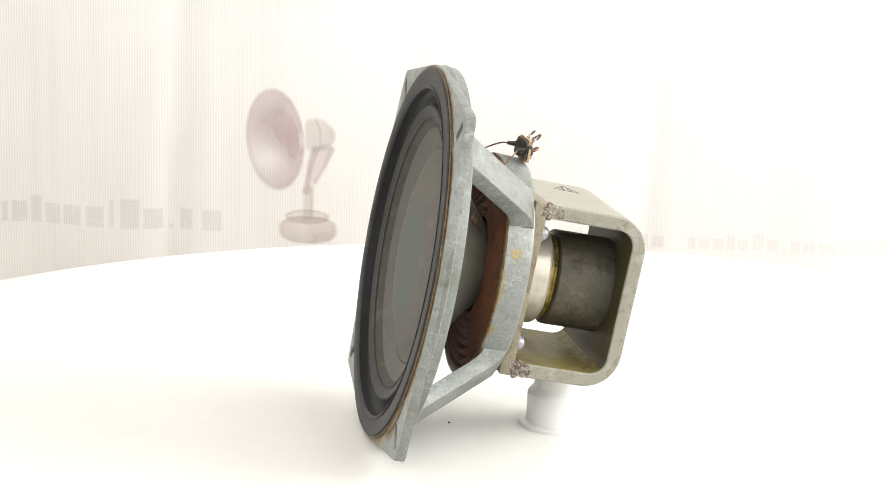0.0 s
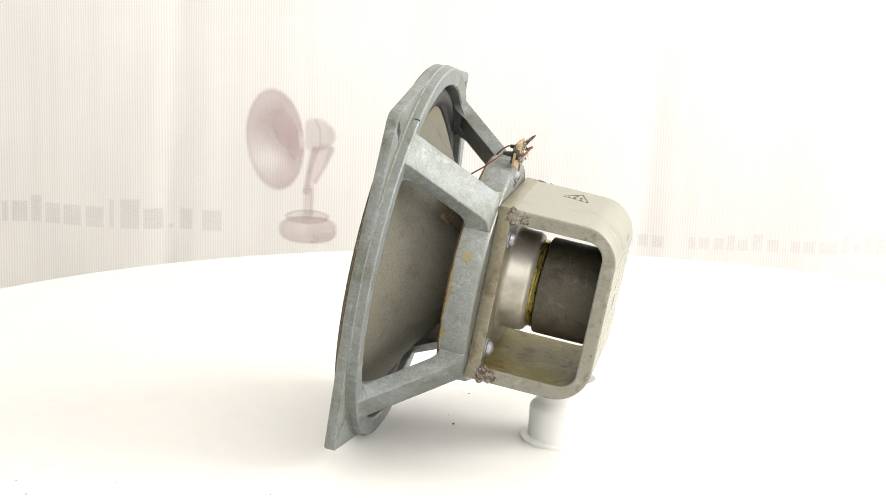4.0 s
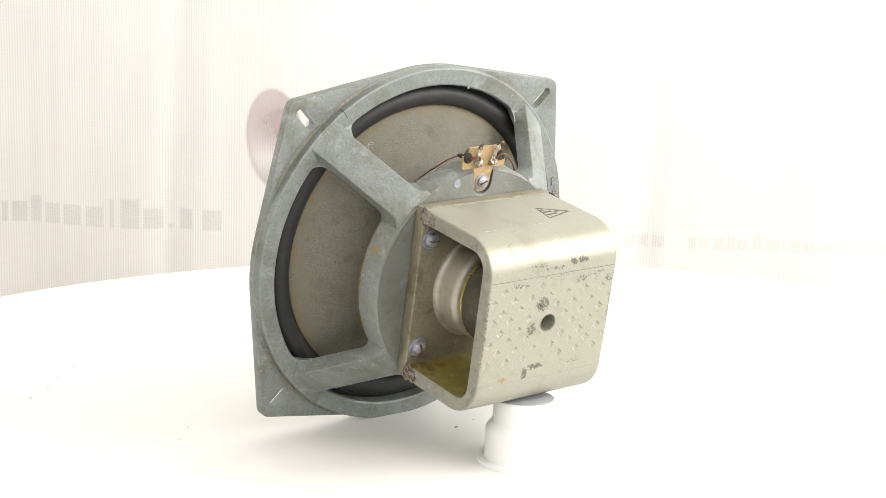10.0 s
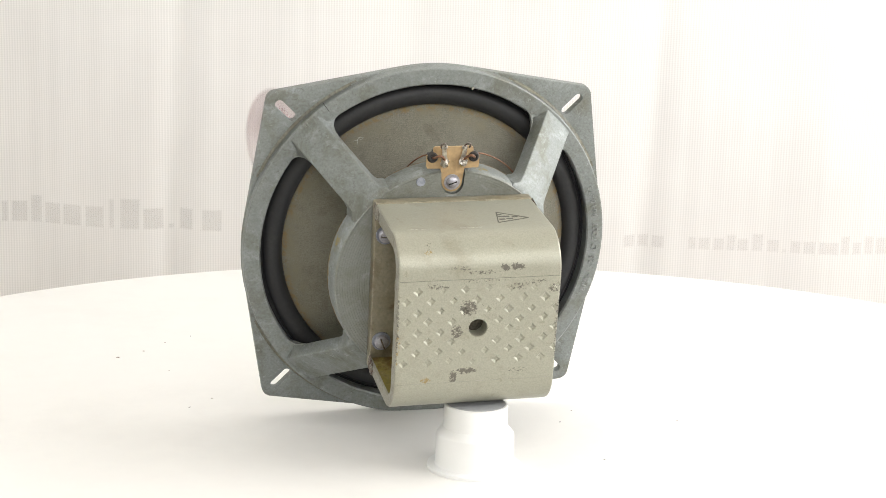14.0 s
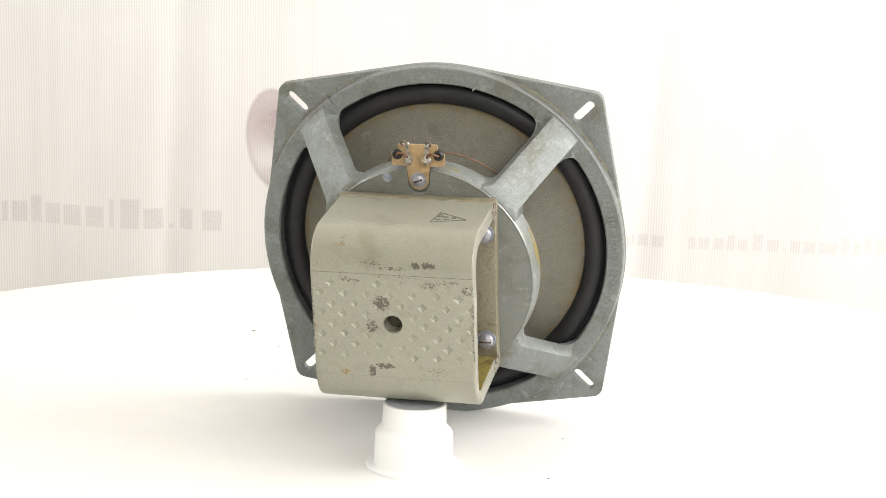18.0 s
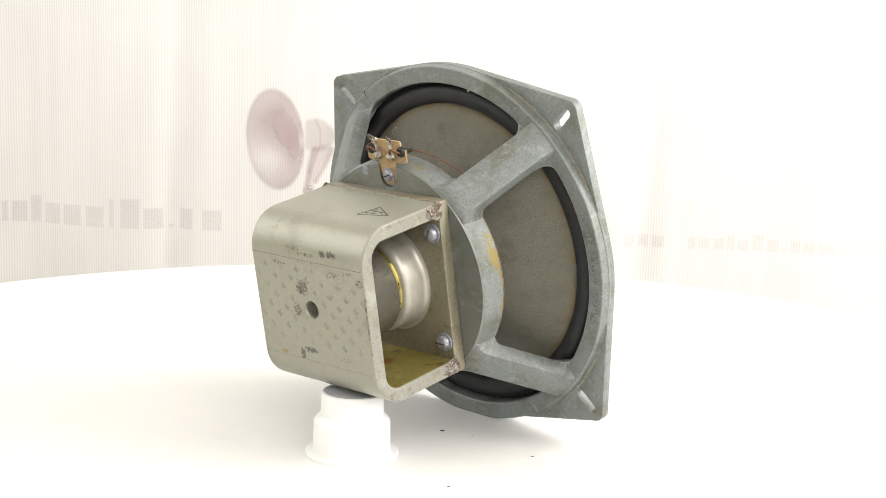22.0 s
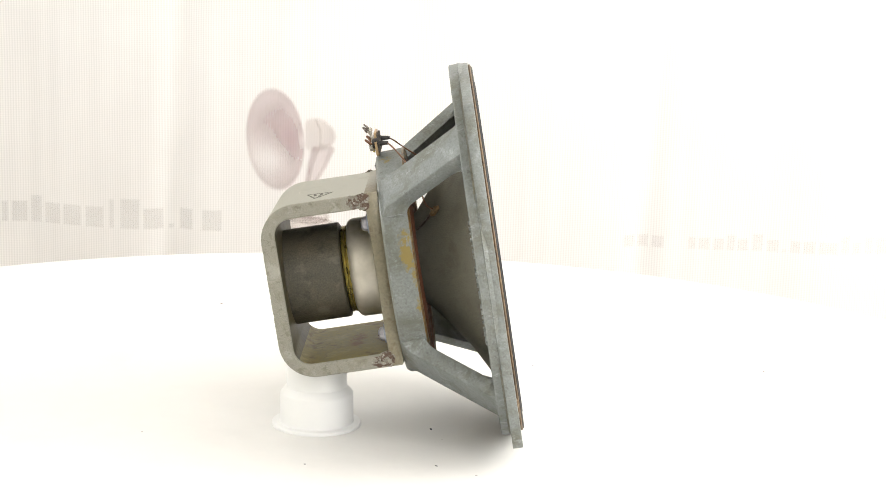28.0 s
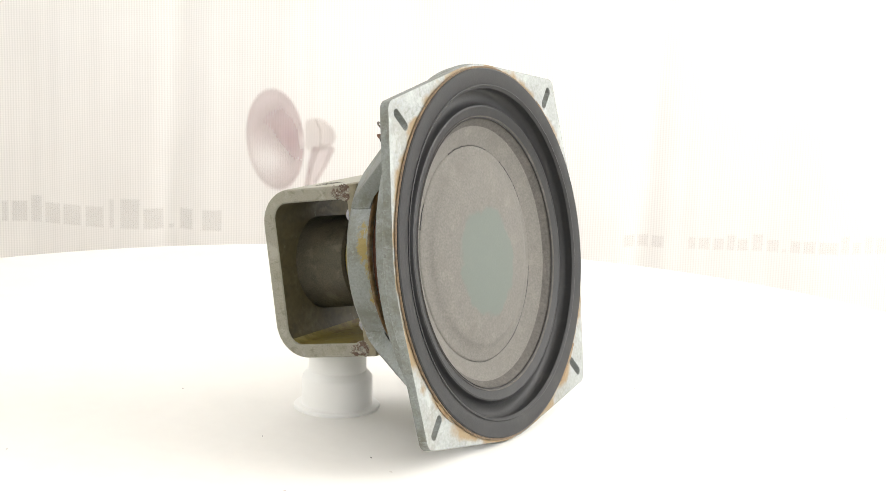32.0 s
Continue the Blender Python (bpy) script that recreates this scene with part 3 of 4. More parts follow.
# ---- the room ----
def build_room():
    floor_z, top = -0.75, 1.95
    x0, x1, y0, y1 = -1.8, 1.8, -2.0, 1.7
    t = 0.15
    tagged(part("floor", box(x0 - t, x1 + t, y0 - t, y1 + t, floor_z - 0.1, floor_z), M_FLOOR), "brown wooden floor of the room", "floor", kind="structure")
    tagged(part("ceiling", box(x0 - t, x1 + t, y0 - t, y1 + t, top, top + 0.1), M_WALL), "plain white ceiling", "ceiling", kind="structure")

    def pierced(name, outer, hole, m, mat=M_WALL, label="white wall with a window opening"):
        bm = plate([[(outer[0], outer[2]), (outer[1], outer[2]), (outer[1], outer[3]), (outer[0], outer[3])],
                    [(hole[0], hole[2]), (hole[1], hole[2]), (hole[1], hole[3]), (hole[0], hole[3])]], 0, t)
        return tagged(part(name, moved(bm, m), mat, smooth=False), label, "wall", kind="structure")
    east = Matrix(((0, 0, 1, x1), (1, 0, 0, 0), (0, 1, 0, 0), (0, 0, 0, 1)))
    north = Matrix(((1, 0, 0, 0), (0, 0, 1, y1), (0, 1, 0, 0), (0, 0, 0, 1)))
    pierced("wall_east", (y0, y1, floor_z, top), (-1.0, 0.7, 0.4, 1.6), east)
    # West and south walls are out of view; their openings serve added fill lamps.
    pierced("wall_west", (y0, y1, floor_z, top), (-0.4, 0.9, 0.4, 1.8), Matrix.Translation((x0 - x1 - t, 0, 0)) @ east, M_WALL_OLIVE, "unseen olive beige wall that tints the bounce, with an opening for an added fill lamp")
    pierced("wall_south", (x0 - t, x1 + t, floor_z, top), (-0.4, 1.7, 0.5, 1.8), Matrix.Translation((0, y0 - y1 - t, 0)) @ north, M_WALL_OLIVE, "unseen olive beige wall that tints the bounce, with an opening for an added fill lamp")
    pierced("wall_north", (x0 - t, x1 + t, floor_z, top), (0.15, 1.55, 0.25, 1.75), north)


def fold(x, z):
    """Depth of the hanging cloth at x, z."""
    y = 0.95 + 0.012 * math.sin(9.0 * x + 0.6) + 0.006 * math.sin(23.0 * x + 1.1 + 0.8 * z)
    for c, w, d in ((-0.325, 0.022, 0.016), (-0.50, 0.03, 0.008), (-0.06, 0.045, 0.012), (0.245, 0.02, 0.012), (0.40, 0.05, 0.010)):
        y += d * math.exp(-((x - c - 0.05 * (z - 0.1)) / w) ** 2)
    return y


def print_patch(bounds, strength, step=0.0014):
    """A print that lies in the cloth: strength(x, z) is how much dye it takes up."""
    x0, x1, z0, z1 = bounds
    xs, zs = np.arange(x0, x1 + step, step), np.arange(z0, z1 + step, step)
    bm = bmesh.new()
    layer = bm.verts.layers.float.new("dye")
    rows = []
    for z in zs:
        row = []
        for x in xs:
            v = bm.verts.new((x, fold(x, z) - 0.0013, z))
            v[layer] = min(max(strength(x, z), 0.0), 1.0)
            row.append(v)
        rows.append(row)
    for a, b in zip(rows, rows[1:]):
        for k in range(len(xs) - 1):
            q = (a[k], a[k + 1], b[k + 1], b[k])
            if max(v[layer] for v in q) > 0.004:
                bm.faces.new(q)
    bmesh.ops.delete(bm, geom=[v for v in bm.verts if not v.link_faces], context="VERTS")
    return bm


def ease(d, soft):
    """1 inside, 0 outside, across a soft border; d is the depth inside."""
    q = min(max(0.5 + 0.5 * d / soft, 0.0), 1.0)
    return q * q * (3 - 2 * q)


def bump_at(u, v, cu, cv, su, sv):
    return math.exp(-((u - cu) / su) ** 2 - ((v - cv) / sv) ** 2)


def line_depth(x, z, pts):
    """How far inside a band of varying half width, given as x, z, half width along its line."""
    best = -1.0
    for (xa, za, wa), (xb, zb, wb) in zip(pts, pts[1:]):
        dx, dz = xb - xa, zb - za
        g = min(max(((x - xa) * dx + (z - za) * dz) / (dx * dx + dz * dz), 0.0), 1.0)
        best = max(best, wa + (wb - wa) * g - math.hypot(x - xa - g * dx, z - za - g * dz))
    return best


def horn_dye(x, z):
    c, s = math.cos(0.10), math.sin(0.10)
    dx, dz = x + 0.2085, z - 0.058
    u, v = (c * dx + s * dz) / 0.0348, (c * dz - s * dx) / 0.0608
    r = math.hypot(u, v)
    tone = 0.27 + 0.30 * bump_at(u, v, 0.20, 0.28, 0.50, 0.50) + 0.32 * bump_at(u, v, 0.62, -0.15, 0.34, 0.40) + 0.10 * bump_at(u, v, -0.55, 0.45, 0.4, 0.4) - 0.20 * bump_at(u, v, -0.30, -0.36, 0.60, 0.28)
    tone += 0.10 * ease(r - 0.90, 0.10) - 0.20 * bump_at(u, v, 0.93, -0.05, 0.10, 0.12) + 0.08 * bump_at(u, v, 0.2, -0.85, 0.5, 0.2)
    return tone * ease(1 - r, 0.055)


def neck_dye(x, z):
    d = line_depth(x, z, ((-0.1690, 0.0640, 0.0120), (-0.1600, 0.0655, 0.0200), (-0.1530, 0.0640, 0.0165)))
    line = line_depth(x, z, ((-0.1600, 0.0830, 0.0009), (-0.1545, 0.0720, 0.0010), (-0.1540, 0.0500, 0.0008)))
    return (0.26 + 0.10 * bump_at(x, z, -0.140, 0.062, 0.008, 0.02)) * ease(d, 0.0030) * (1 - ease(-(x + 0.1725), 0.002)) + 0.22 * ease(line, 0.0016)


def arm_dye(x, z):
    front = line_depth(x, z, ((-0.1600, 0.0460, 0.0050), (-0.1645, 0.0300, 0.0040), (-0.1690, 0.0050, 0.0035), (-0.1700, -0.0030, 0.0045)))
    back = line_depth(x, z, ((-0.1415, 0.0480, 0.0040), (-0.1490, 0.0290, 0.0030), (-0.1600, 0.0090, 0.0028)))
    web = line_depth(x, z, ((-0.1500, 0.0460, 0.0080), (-0.1560, 0.0260, 0.0060), (-0.1640, 0.0080, 0.0040)))
    return max(0.46 * ease(front, 0.0026), 0.40 * ease(back, 0.0024), 0.26 * ease(web, 0.003))


def stem_dye(x, z):
    return (0.28 + 0.18 * bump_at(x, 0, -0.1632, 0, 0.0022, 1)) * ease(line_depth(x, z, ((-0.1675, -0.0005, 0.0058), (-0.1685, -0.0330, 0.0060))), 0.003)


def base_dye(x, z):
    r = math.hypot((x + 0.1690) / 0.0265, (z + 0.0345) / 0.0085)
    return (0.26 + 0.20 * ease(r - 0.85, 0.15)) * ease(1 - r, 0.12)


def foot_dye(x, z):
    u, v = (x + 0.1680) / 0.0345, (z + 0.0505) / 0.0165
    r = (abs(u) ** 2.6 + abs(v) ** 2.6) ** (1 / 2.6)
    return (0.36 + 0.14 * bump_at(u, v, 0.6, -0.5, 0.5, 0.5) - 0.08 * bump_at(u, v, -0.2, 0.1, 0.4, 0.4) + 0.10 * ease(r - 0.88, 0.12)) * ease(1 - r, 0.09)


def build_curtain():
    curtain = tagged(new("curtain"), "white net cloth backdrop hanging in folds, with faded prints", "curtain")
    bm = bmesh.new()
    xs, zs = np.linspace(-1.5, 1.5, 1201), np.linspace(-0.74, 1.6, 100)
    rows = [[bm.verts.new((x, fold(x, z), z)) for x in xs] for z in zs]
    for a, b in zip(rows, rows[1:]):
        for k in range(len(xs) - 1):
            bm.faces.new((a[k], a[k + 1], b[k + 1], b[k]))
    part("cloth", bm, M_CURTAIN, curtain)
    part("rail", moved(lathe([(0, -1.55), (0.012, -1.55), (0.012, 1.55), (0, 1.55)], 16, False), pose(0, 0.95, 1.61, 0, 90, 0)), M_LEG, curtain, "white curtain rail")
    # faded emblem of a horn on a stand
    for name, bounds, dye, mat, label in (("emblem_horn", (-0.250, -0.168, -0.008, 0.124), horn_dye, M_PRINT_PINK, "faded pink oval print, paler below"),
                                          ("emblem_neck", (-0.180, -0.132, 0.040, 0.092), neck_dye, M_PRINT_LIGHT, "faded beige print with a darker line"),
                                          ("emblem_arm", (-0.178, -0.134, -0.008, 0.056), arm_dye, M_PRINT_PINK, "faded pink print"),
                                          ("emblem_stem", (-0.178, -0.158, -0.042, 0.004), stem_dye, M_PRINT_LIGHT, "faded beige print"),
                                          ("emblem_base", (-0.200, -0.138, -0.046, -0.022), base_dye, M_PRINT_LIGHT, "faded beige print"),
                                          ("emblem_foot", (-0.208, -0.128, -0.070, -0.030), foot_dye, M_PRINT_LIGHT, "faded brownish print")):
        part(name, print_patch(bounds, dye), mat, curtain, label)
    # lines of faded writing kept as plain bars

    def bar(x0, x1, z0, z1, dye, mat, label):
        def depth(x, z):
            return dye * ease(min(x - x0, x1 - x, z - z0, z1 - z), 0.0013)
        part("printed_bar", print_patch((x0 - 0.002, x1 + 0.002, z0 - 0.002, z1 + 0.002), depth, 0.0013), mat, curtain, label)
    for x0, x1, tall in ((-0.545, -0.538, 1), (-0.5335, -0.515, 1), (-0.510, -0.497, 1.3), (-0.492, -0.472, 1), (-0.468, -0.445, 1), (-0.439, -0.4165, 1),
                         (-0.409, -0.4035, 1.4), (-0.395, -0.372, 1.45), (-0.367, -0.345, 1), (-0.3385, -0.333, 0.2), (-0.325, -0.309, 1), (-0.2965, -0.273, 1)):
        bar(x0, x1, -0.0560, -0.0560 + 0.0250 * tall, 0.13, M_PRINT_GREY, "faded grey printed bar")
    for x0, x1, tall in ((0.216, 0.2295, 1), (0.2335, 0.246, 1), (0.2505, 0.2645, 1), (0.294, 0.3035, 1), (0.3063, 0.3194, 1), (0.3242, 0.3372, 1), (0.34, 0.3503, 1.3),
                         (0.353, 0.3654, 1), (0.3709, 0.3833, 1.45), (0.3888, 0.4026, 1), (0.4067, 0.411, 0.25), (0.4157, 0.4274, 1), (0.4308, 0.4446, 1),
                         (0.4487, 0.4728, 1), (0.4756, 0.4859, 1.5), (0.49, 0.5004, 1), (0.5045, 0.5155, 1.5), (0.519, 0.535, 1.4)):
        z = -0.0645 + (x0 - 0.216) * 0.012
        bar(x0, x1, z, z + 0.0145 * tall, 0.10, M_PRINT_ROSE, "faded rose printed bar")


# ---- turning table ----
def build_table():
    table = tagged(new("turntable"), "round white turning table on a central column", "table")
    cx, cy, r = 0.022, -0.078, 0.600
    prof = [(0, 0), (r - 0.006, 0), (r - 0.002, -0.0015), (r, -0.006), (r, -0.016), (r - 0.003, -0.02), (0, -0.02)]
    part("tabletop", moved(lathe(prof, 160, False), pose(cx, cy, 0)), M_TABLE, table)
    part("column", lathe([(0, -0.021), (0.16, -0.021), (0.16, -0.03), (0.045, -0.035), (0.04, -0.69), (0, -0.69)], 48, False), M_LEG, table)
    part("foot_plate", lathe([(0, -0.69), (0.05, -0.69), (0.26, -0.725), (0.27, -0.735), (0.27, -0.75), (0, -0.75)], 64, False), M_LEG, table)
    return table


def build_specks():
    """Crumbs on the table."""
    out = []
    for x, y, a, dark, size in ((0.0070, -0.0074, 10, True, 0.0022), (0.0835, -0.0079, 60, True, 0.0012), (0.0179, -0.2000, 15, False, 0.0013), (0.0820, -0.0912, 40, True, 0.0011),
                                (-0.3487, -0.1709, 70, False, 0.0016), (0.1908, -0.2148, 20, False, 0.0014), (0.2192, -0.2132, 70, False, 0.0012),
                                (-0.1901, 0.2209, 0, False, 0.0018), (-0.1483, 0.2581, 53, False, 0.0015), (0.1014, 0.0161, 106, False, 0.0010), (-0.1681, 0.2357, 159, False, 0.0014), (-0.1585, 0.0801, 32, True, 0.0011), (0.1653, -0.0221, 138, False, 0.0010), (-0.1393, 0.0988, 11, False, 0.0010), (-0.1254, 0.2742, 64, True, 0.0011), (0.0287, -0.0011, 170, False, 0.0010), (-0.1577, 0.1762, 43, False, 0.0012)):
        bm = lump((size * 0.85, size * 0.3, size * 0.18), x * 90 + y, 0.5, 2)
        moved(bm, pose(0, 0, size * 0.2, 0, 0, a))
        ob = tagged(part("crumb", bm, M_SPECK if dark else M_SPECK_PALE), "tiny dark crumb on the white table" if dark else "tiny pale crumb on the white table", "crumb", "crumbs on the table")
        out.append((ob, pose(x, y, 0)))
    return out


def build_adapter():
    """The plastic pipe reducer that props the bracket."""
    thing = tagged(new("pipe_adapter"), "white plastic pipe reducer standing on its rim under the bracket", "pipe fitting")
    part("body", lathe([(0.0225, 0.0), (0.0300, 0.0), (0.0303, 0.0010), (0.0301, 0.0020), (0.0296, 0.0024), (0.0254, 0.0026), (0.0250, 0.0032), (0.0246, 0.0222), (0.0242, 0.0232),
                        (0.0211, 0.0268), (0.0205, 0.0273), (0.0203, 0.0284), (0.0200, 0.0406), (0.0196, 0.0415), (0.0188, 0.0418), (0.0178, 0.0418), (0.0178, 0.0290), (0.0222, 0.0222), (0.0225, 0.0040)], 96), M_PLASTIC, thing)
    part("plug", lathe([(0, 0.0414), (0.0180, 0.0415), (0.0186, 0.0420), (0.0180, 0.0420), (0, 0.0419)], 64, False), M_PLUG, thing, "white disc that closes the mouth, greyed by painted shade")
    return thing


# ---- loudspeaker ----
R_OUT, R_WIN = 0.1248, 0.1132


def flare(d, f):
    """Extra half width of a strut at distance d from where it runs out in a fillet of radius f."""
    d = min(max(d, 0.0), f)
    return f - math.sqrt(f * f - (f - d) ** 2)


def strut_solid():
    """One strut along the x axis: outer face and inner face by radius and height, run out in fillets at rim and hub."""
    top = ((0.1242, 0.0056), (0.1220, 0.0068), (0.1186, 0.0108), (0.1116, 0.0191), (0.0994, 0.0336), (0.0888, 0.0462), (0.0775, 0.0594), (0.0738, 0.0616), (0.0700, 0.0617))
    low = ((0.1244, 0.0042), (0.1200, 0.0042), (0.1130, 0.0052), (0.1040, 0.0128), (0.0918, 0.0274), (0.0812, 0.0400), (0.0752, 0.0462), (0.0715, 0.0480), (0.0680, 0.0480))
    secs = []
    n = 30
    for k in range(n + 1):
        q = k / n * (len(top) - 1)
        j = min(int(q), len(top) - 2)
        g = q - j
        (r0, w0), (r1, w1) = [(a[0] + (b[0] - a[0]) * g, a[1] + (b[1] - a[1]) * g) for a, b in ((top[j], top[j + 1]), (low[j], low[j + 1]))]
        ht = 0.0113 + flare(r0 - 0.0765, 0.0040)
        hl = 0.0126 + (flare(0.1132 - r1, 0.0085) if r1 < 0.1133 else 0.0015) + flare(r1 - 0.0762, 0.0040)
        sec = []
        for x in np.linspace(-ht, ht, 7):
            sec.append(Vector((math.sqrt(r0 * r0 - x * x), x, w0)))
        for x in np.linspace(hl, -hl, 7):
            sec.append(Vector((math.sqrt(r1 * r1 - x * x), x, w1)))
        secs.append(sec)
    return loft(secs, 0.0017)


def corner_web(side):
    """The rounded web between a strut along the x axis and the rim, on one side of the strut."""
    h, f, big = 0.0128, 0.0075, R_WIN + 0.0004
    cx = math.sqrt((big - f) ** 2 - (h + f) ** 2)
    end = math.atan2(h + f, cx)
    arc = [(cx + f * math.cos(a), h + f + f * math.sin(a)) for a in np.linspace(-math.pi / 2, end, 10)]
    outer = [((big + 0.002) * math.cos(a), (big + 0.002) * math.sin(a)) for a in np.linspace(end, math.asin((h - 0.003) / big), 6)]
    bm = bmesh.new()
    low, top = [], []
    for x, y in arc + outer + [(cx, h - 0.003)]:
        rise = 0.0046 + 0.86 * max(0.1128 - math.hypot(x, y), 0.0)
        q = min(max((math.hypot(x, y) - cx - 0.0005) / 0.006, 0.0), 1.0)
        low.append(bm.verts.new((x, side * y, rise + 0.0012 - 0.0052 * q)))
        top.append(bm.verts.new((x, side * y, rise + 0.0016)))
    n = len(low)
    for j in range(n):
        bm.faces.new((low[j], low[(j + 1) % n], top[(j + 1) % n], top[j]))
    bm.faces.new(top)
    bm.faces.new(low[::-1])
    bmesh.ops.triangulate(bm, faces=[q for q in bm.faces if len(q.verts) > 4])
    return bm


def glyphs(text, size, depth):
    """One mesh of built-in lettering, centred on the origin, in the xy plane."""
    cu = bpy.data.curves.new("lettering", "FONT")
    cu.body, cu.size, cu.extrude, cu.align_x, cu.align_y, cu.resolution_u = text, size, depth, "CENTER", "CENTER", 3
    cu.offset = 0.02 * size
    ob = bpy.data.objects.new("lettering", cu)
    scene.collection.objects.link(ob)
    me = bpy.data.meshes.new_from_object(ob.evaluated_get(bpy.context.evaluated_depsgraph_get()))
    bpy.data.objects.remove(ob)
    bpy.data.curves.remove(cu)
    bm = bmesh.new()
    bm.from_mesh(me)
    bpy.data.meshes.remove(me)
    return bm


def build_speaker():
    sp = tagged(new("loudspeaker"), "old bare loudspeaker with grey cast frame and olive magnet bracket", "loudspeaker")
    # frame: flange, rim, struts, hub
    corner = []
    for sx in (-1, 1):
        for sy in (-1, 1):
            corner += circle(0.007, 28, sx * 0.1030, sy * 0.1020)
    outline = hull([(round(x, 7), round(y, 7)) for x, y in circle(R_OUT, 144) + corner])
    holes = [slot(sx * 0.0971, sy * 0.0960, math.atan2(sy, sx), 0.0058, 0.0029) for sx in (-1, 1) for sy in (-1, 1)]
    flange = part("flange", plate([outline, circle(R_WIN + 0.003, 96)] + holes, -0.0064, 0.0, 0.0006), [M_CAST, M_FACE], sp, "grey cast flange with slotted corners")
    for f in flange.data.polygons:
        f.material_index = 1 if f.normal.z < -0.9 else 0
    rim = part("rim", lathe([(R_WIN, -0.005), (R_WIN, 0.0054), (R_WIN + 0.0010, 0.0064), (0.1240, 0.0064), (0.1247, 0.0058), (0.1251, 0.0008), (0.1256, 0.0002), (0.1250, -0.0020), (0.1240, -0.0040)], 144), M_CAST, sp)
    for k in range(4):
        strut = part("strut", moved(strut_solid(), pose(0, 0, 0, 0, 0, 45 + 90 * k)), M_CAST, sp)
        for side in (-1, 1):
            part("corner_web", moved(corner_web(side), pose(0, 0, 0, 0, 0, 45 + 90 * k)), M_CAST, strut)
    hub_prof = [(0.050, 0.0500), (0.0690, 0.0500), (0.0700, 0.0440), (0.0735, 0.0440), (0.0752, 0.0450), (0.0745, 0.0600), (0.0737, 0.0612)]
    r = 0.0730
    while r > 0.052:
        hub_prof += [(r, 0.0624), (r - 0.0010, 0.0624), (r - 0.0011, 0.06230), (r - 0.0014, 0.06230)]
        r -= 0.0016
    hub_prof += [(0.050, 0.0624)]
    seat = [(0.0074 * math.sin(a) + 0.0003, 0.0656 - 0.0078 * math.cos(a)) for a in np.linspace(-1.35, 1.35, 14)]
    pocket = plate([[(-0.0078, 0.0790)] + seat + [(0.0084, 0.0790)]], 0.0596, 0.0700)
    hub = part("hub", cut(lathe(hub_prof, 128), pocket), [M_MACHINED, M_CAST], sp, "grey hub with turned grooves")
    for f in hub.data.polygons:
        f.material_index = 1 if f.center.z < 0.0612 and math.hypot(f.center.x, f.center.y) > 0.0685 else 0
    part("paint_dab", moved(lathe([(0, 0.0006), (0.0028, 0.0006), (0.0031, 0), (0, 0)], 20, False), pose(-0.0205, 0.0668, 0.0622)), M_BLUE, hub, "pale blue paint dab")
    for k in range(4):
        dirt = lathe([(0.1249, 0.0001), (0.1252, 0.0014), (0.1258, 0.0007), (0.1270, 0.0002)], 180)
        bmesh.ops.delete(dirt, geom=[v for v in dirt.verts if abs(math.degrees(math.atan2(v.co.y, v.co.x)) % 360 - 45 - 90 * k) > 21], context="VERTS")
        part("rim_dirt", dirt, M_DIRT, rim, "yellowish dirt in the step of the rim")
    part("rim_nick", moved(lump((0.0011, 0.0007, 0.0003), 5, 0.6), pose(0.0255, 0.1105, 0.0063, 0, 0, 60)), M_SCRATCH, rim, "pale nick in the rim")
    part("rim_crack", moved(box(-0.0030, 0.0030, -0.00018, 0.00018, -0.004, 0.00008), pose(-0.0716, 0.0992, 0.0064, 0, 0, 126)), M_BLACK, rim, "fine dark crack across the rim")
    # embossed writing on the rim
    text = "8ГД-1-25 ГОСТ 9010-73"
    for k, ch in enumerate(text):
        if ch == " ":
            continue
        a = -18 + 33.5 * k / (len(text) - 1) + (3.2 if k > 7 else 0)
        m = pose(0, 0, 0, 0, 0, a) @ pose(0.1193, 0, 0.0064, 0, 0, 90)
        part("embossed_letter", moved(glyphs(ch, 0.0050, 0.0009), m), M_LETTER, rim, smooth=False)
    mark = plate([[(-0.002, -0.002), (0.002, -0.002), (0.002, 0.002), (-0.002, 0.002)], [(-0.0014, -0.0014), (0.0014, -0.0014), (0.0014, 0.0014), (-0.0014, 0.0014)]], 0, 0.0009)
    part("embossed_mark", moved(mark, pose(0, 0, 0, 0, 0, -2.6) @ pose(0.1193, 0, 0.0062)), M_CAST, rim, smooth=False)

    # moving system
    roll = [(0.1042 + 0.0058 * math.cos(a), -0.0036 + 0.0048 * math.sin(a)) for a in np.linspace(0.1, math.pi - 0.1, 14)]
    back = [(0.1044 + 0.0066 * math.cos(a), -0.0028 + 0.0056 * math.sin(a)) for a in np.linspace(math.pi - 0.1, 0.1, 14)]
    surround = part("surround", lathe([(0.1222, -0.0064), (0.1222, -0.0084), (0.1214, -0.0090), (0.1118, -0.0090), (0.1106, -0.0084), (0.1102, -0.0074)] + roll +
                                      [(0.0978, -0.0040), (0.0968, -0.0043), (0.0895, -0.0020), (0.0895, -0.0008), (0.0965, -0.0026)] + back + [(0.1131, -0.0030), (0.1131, -0.0064)], 144), M_RUBBER, sp, "black rubber surround")
    part("surround_lip", lathe([(0.1088, -0.0080), (0.1097, -0.0089), (0.1107, -0.0095), (0.1113, -0.0093), (0.1108, -0.0082)], 128), M_RUBBER, surround)
    part("gasket_edge", lathe([(0.1220, -0.0060), (0.1232, -0.0066), (0.1236, -0.0073), (0.1230, -0.0080), (0.1222, -0.0078)], 144), M_GASKET, sp, "brown glue line round the surround")
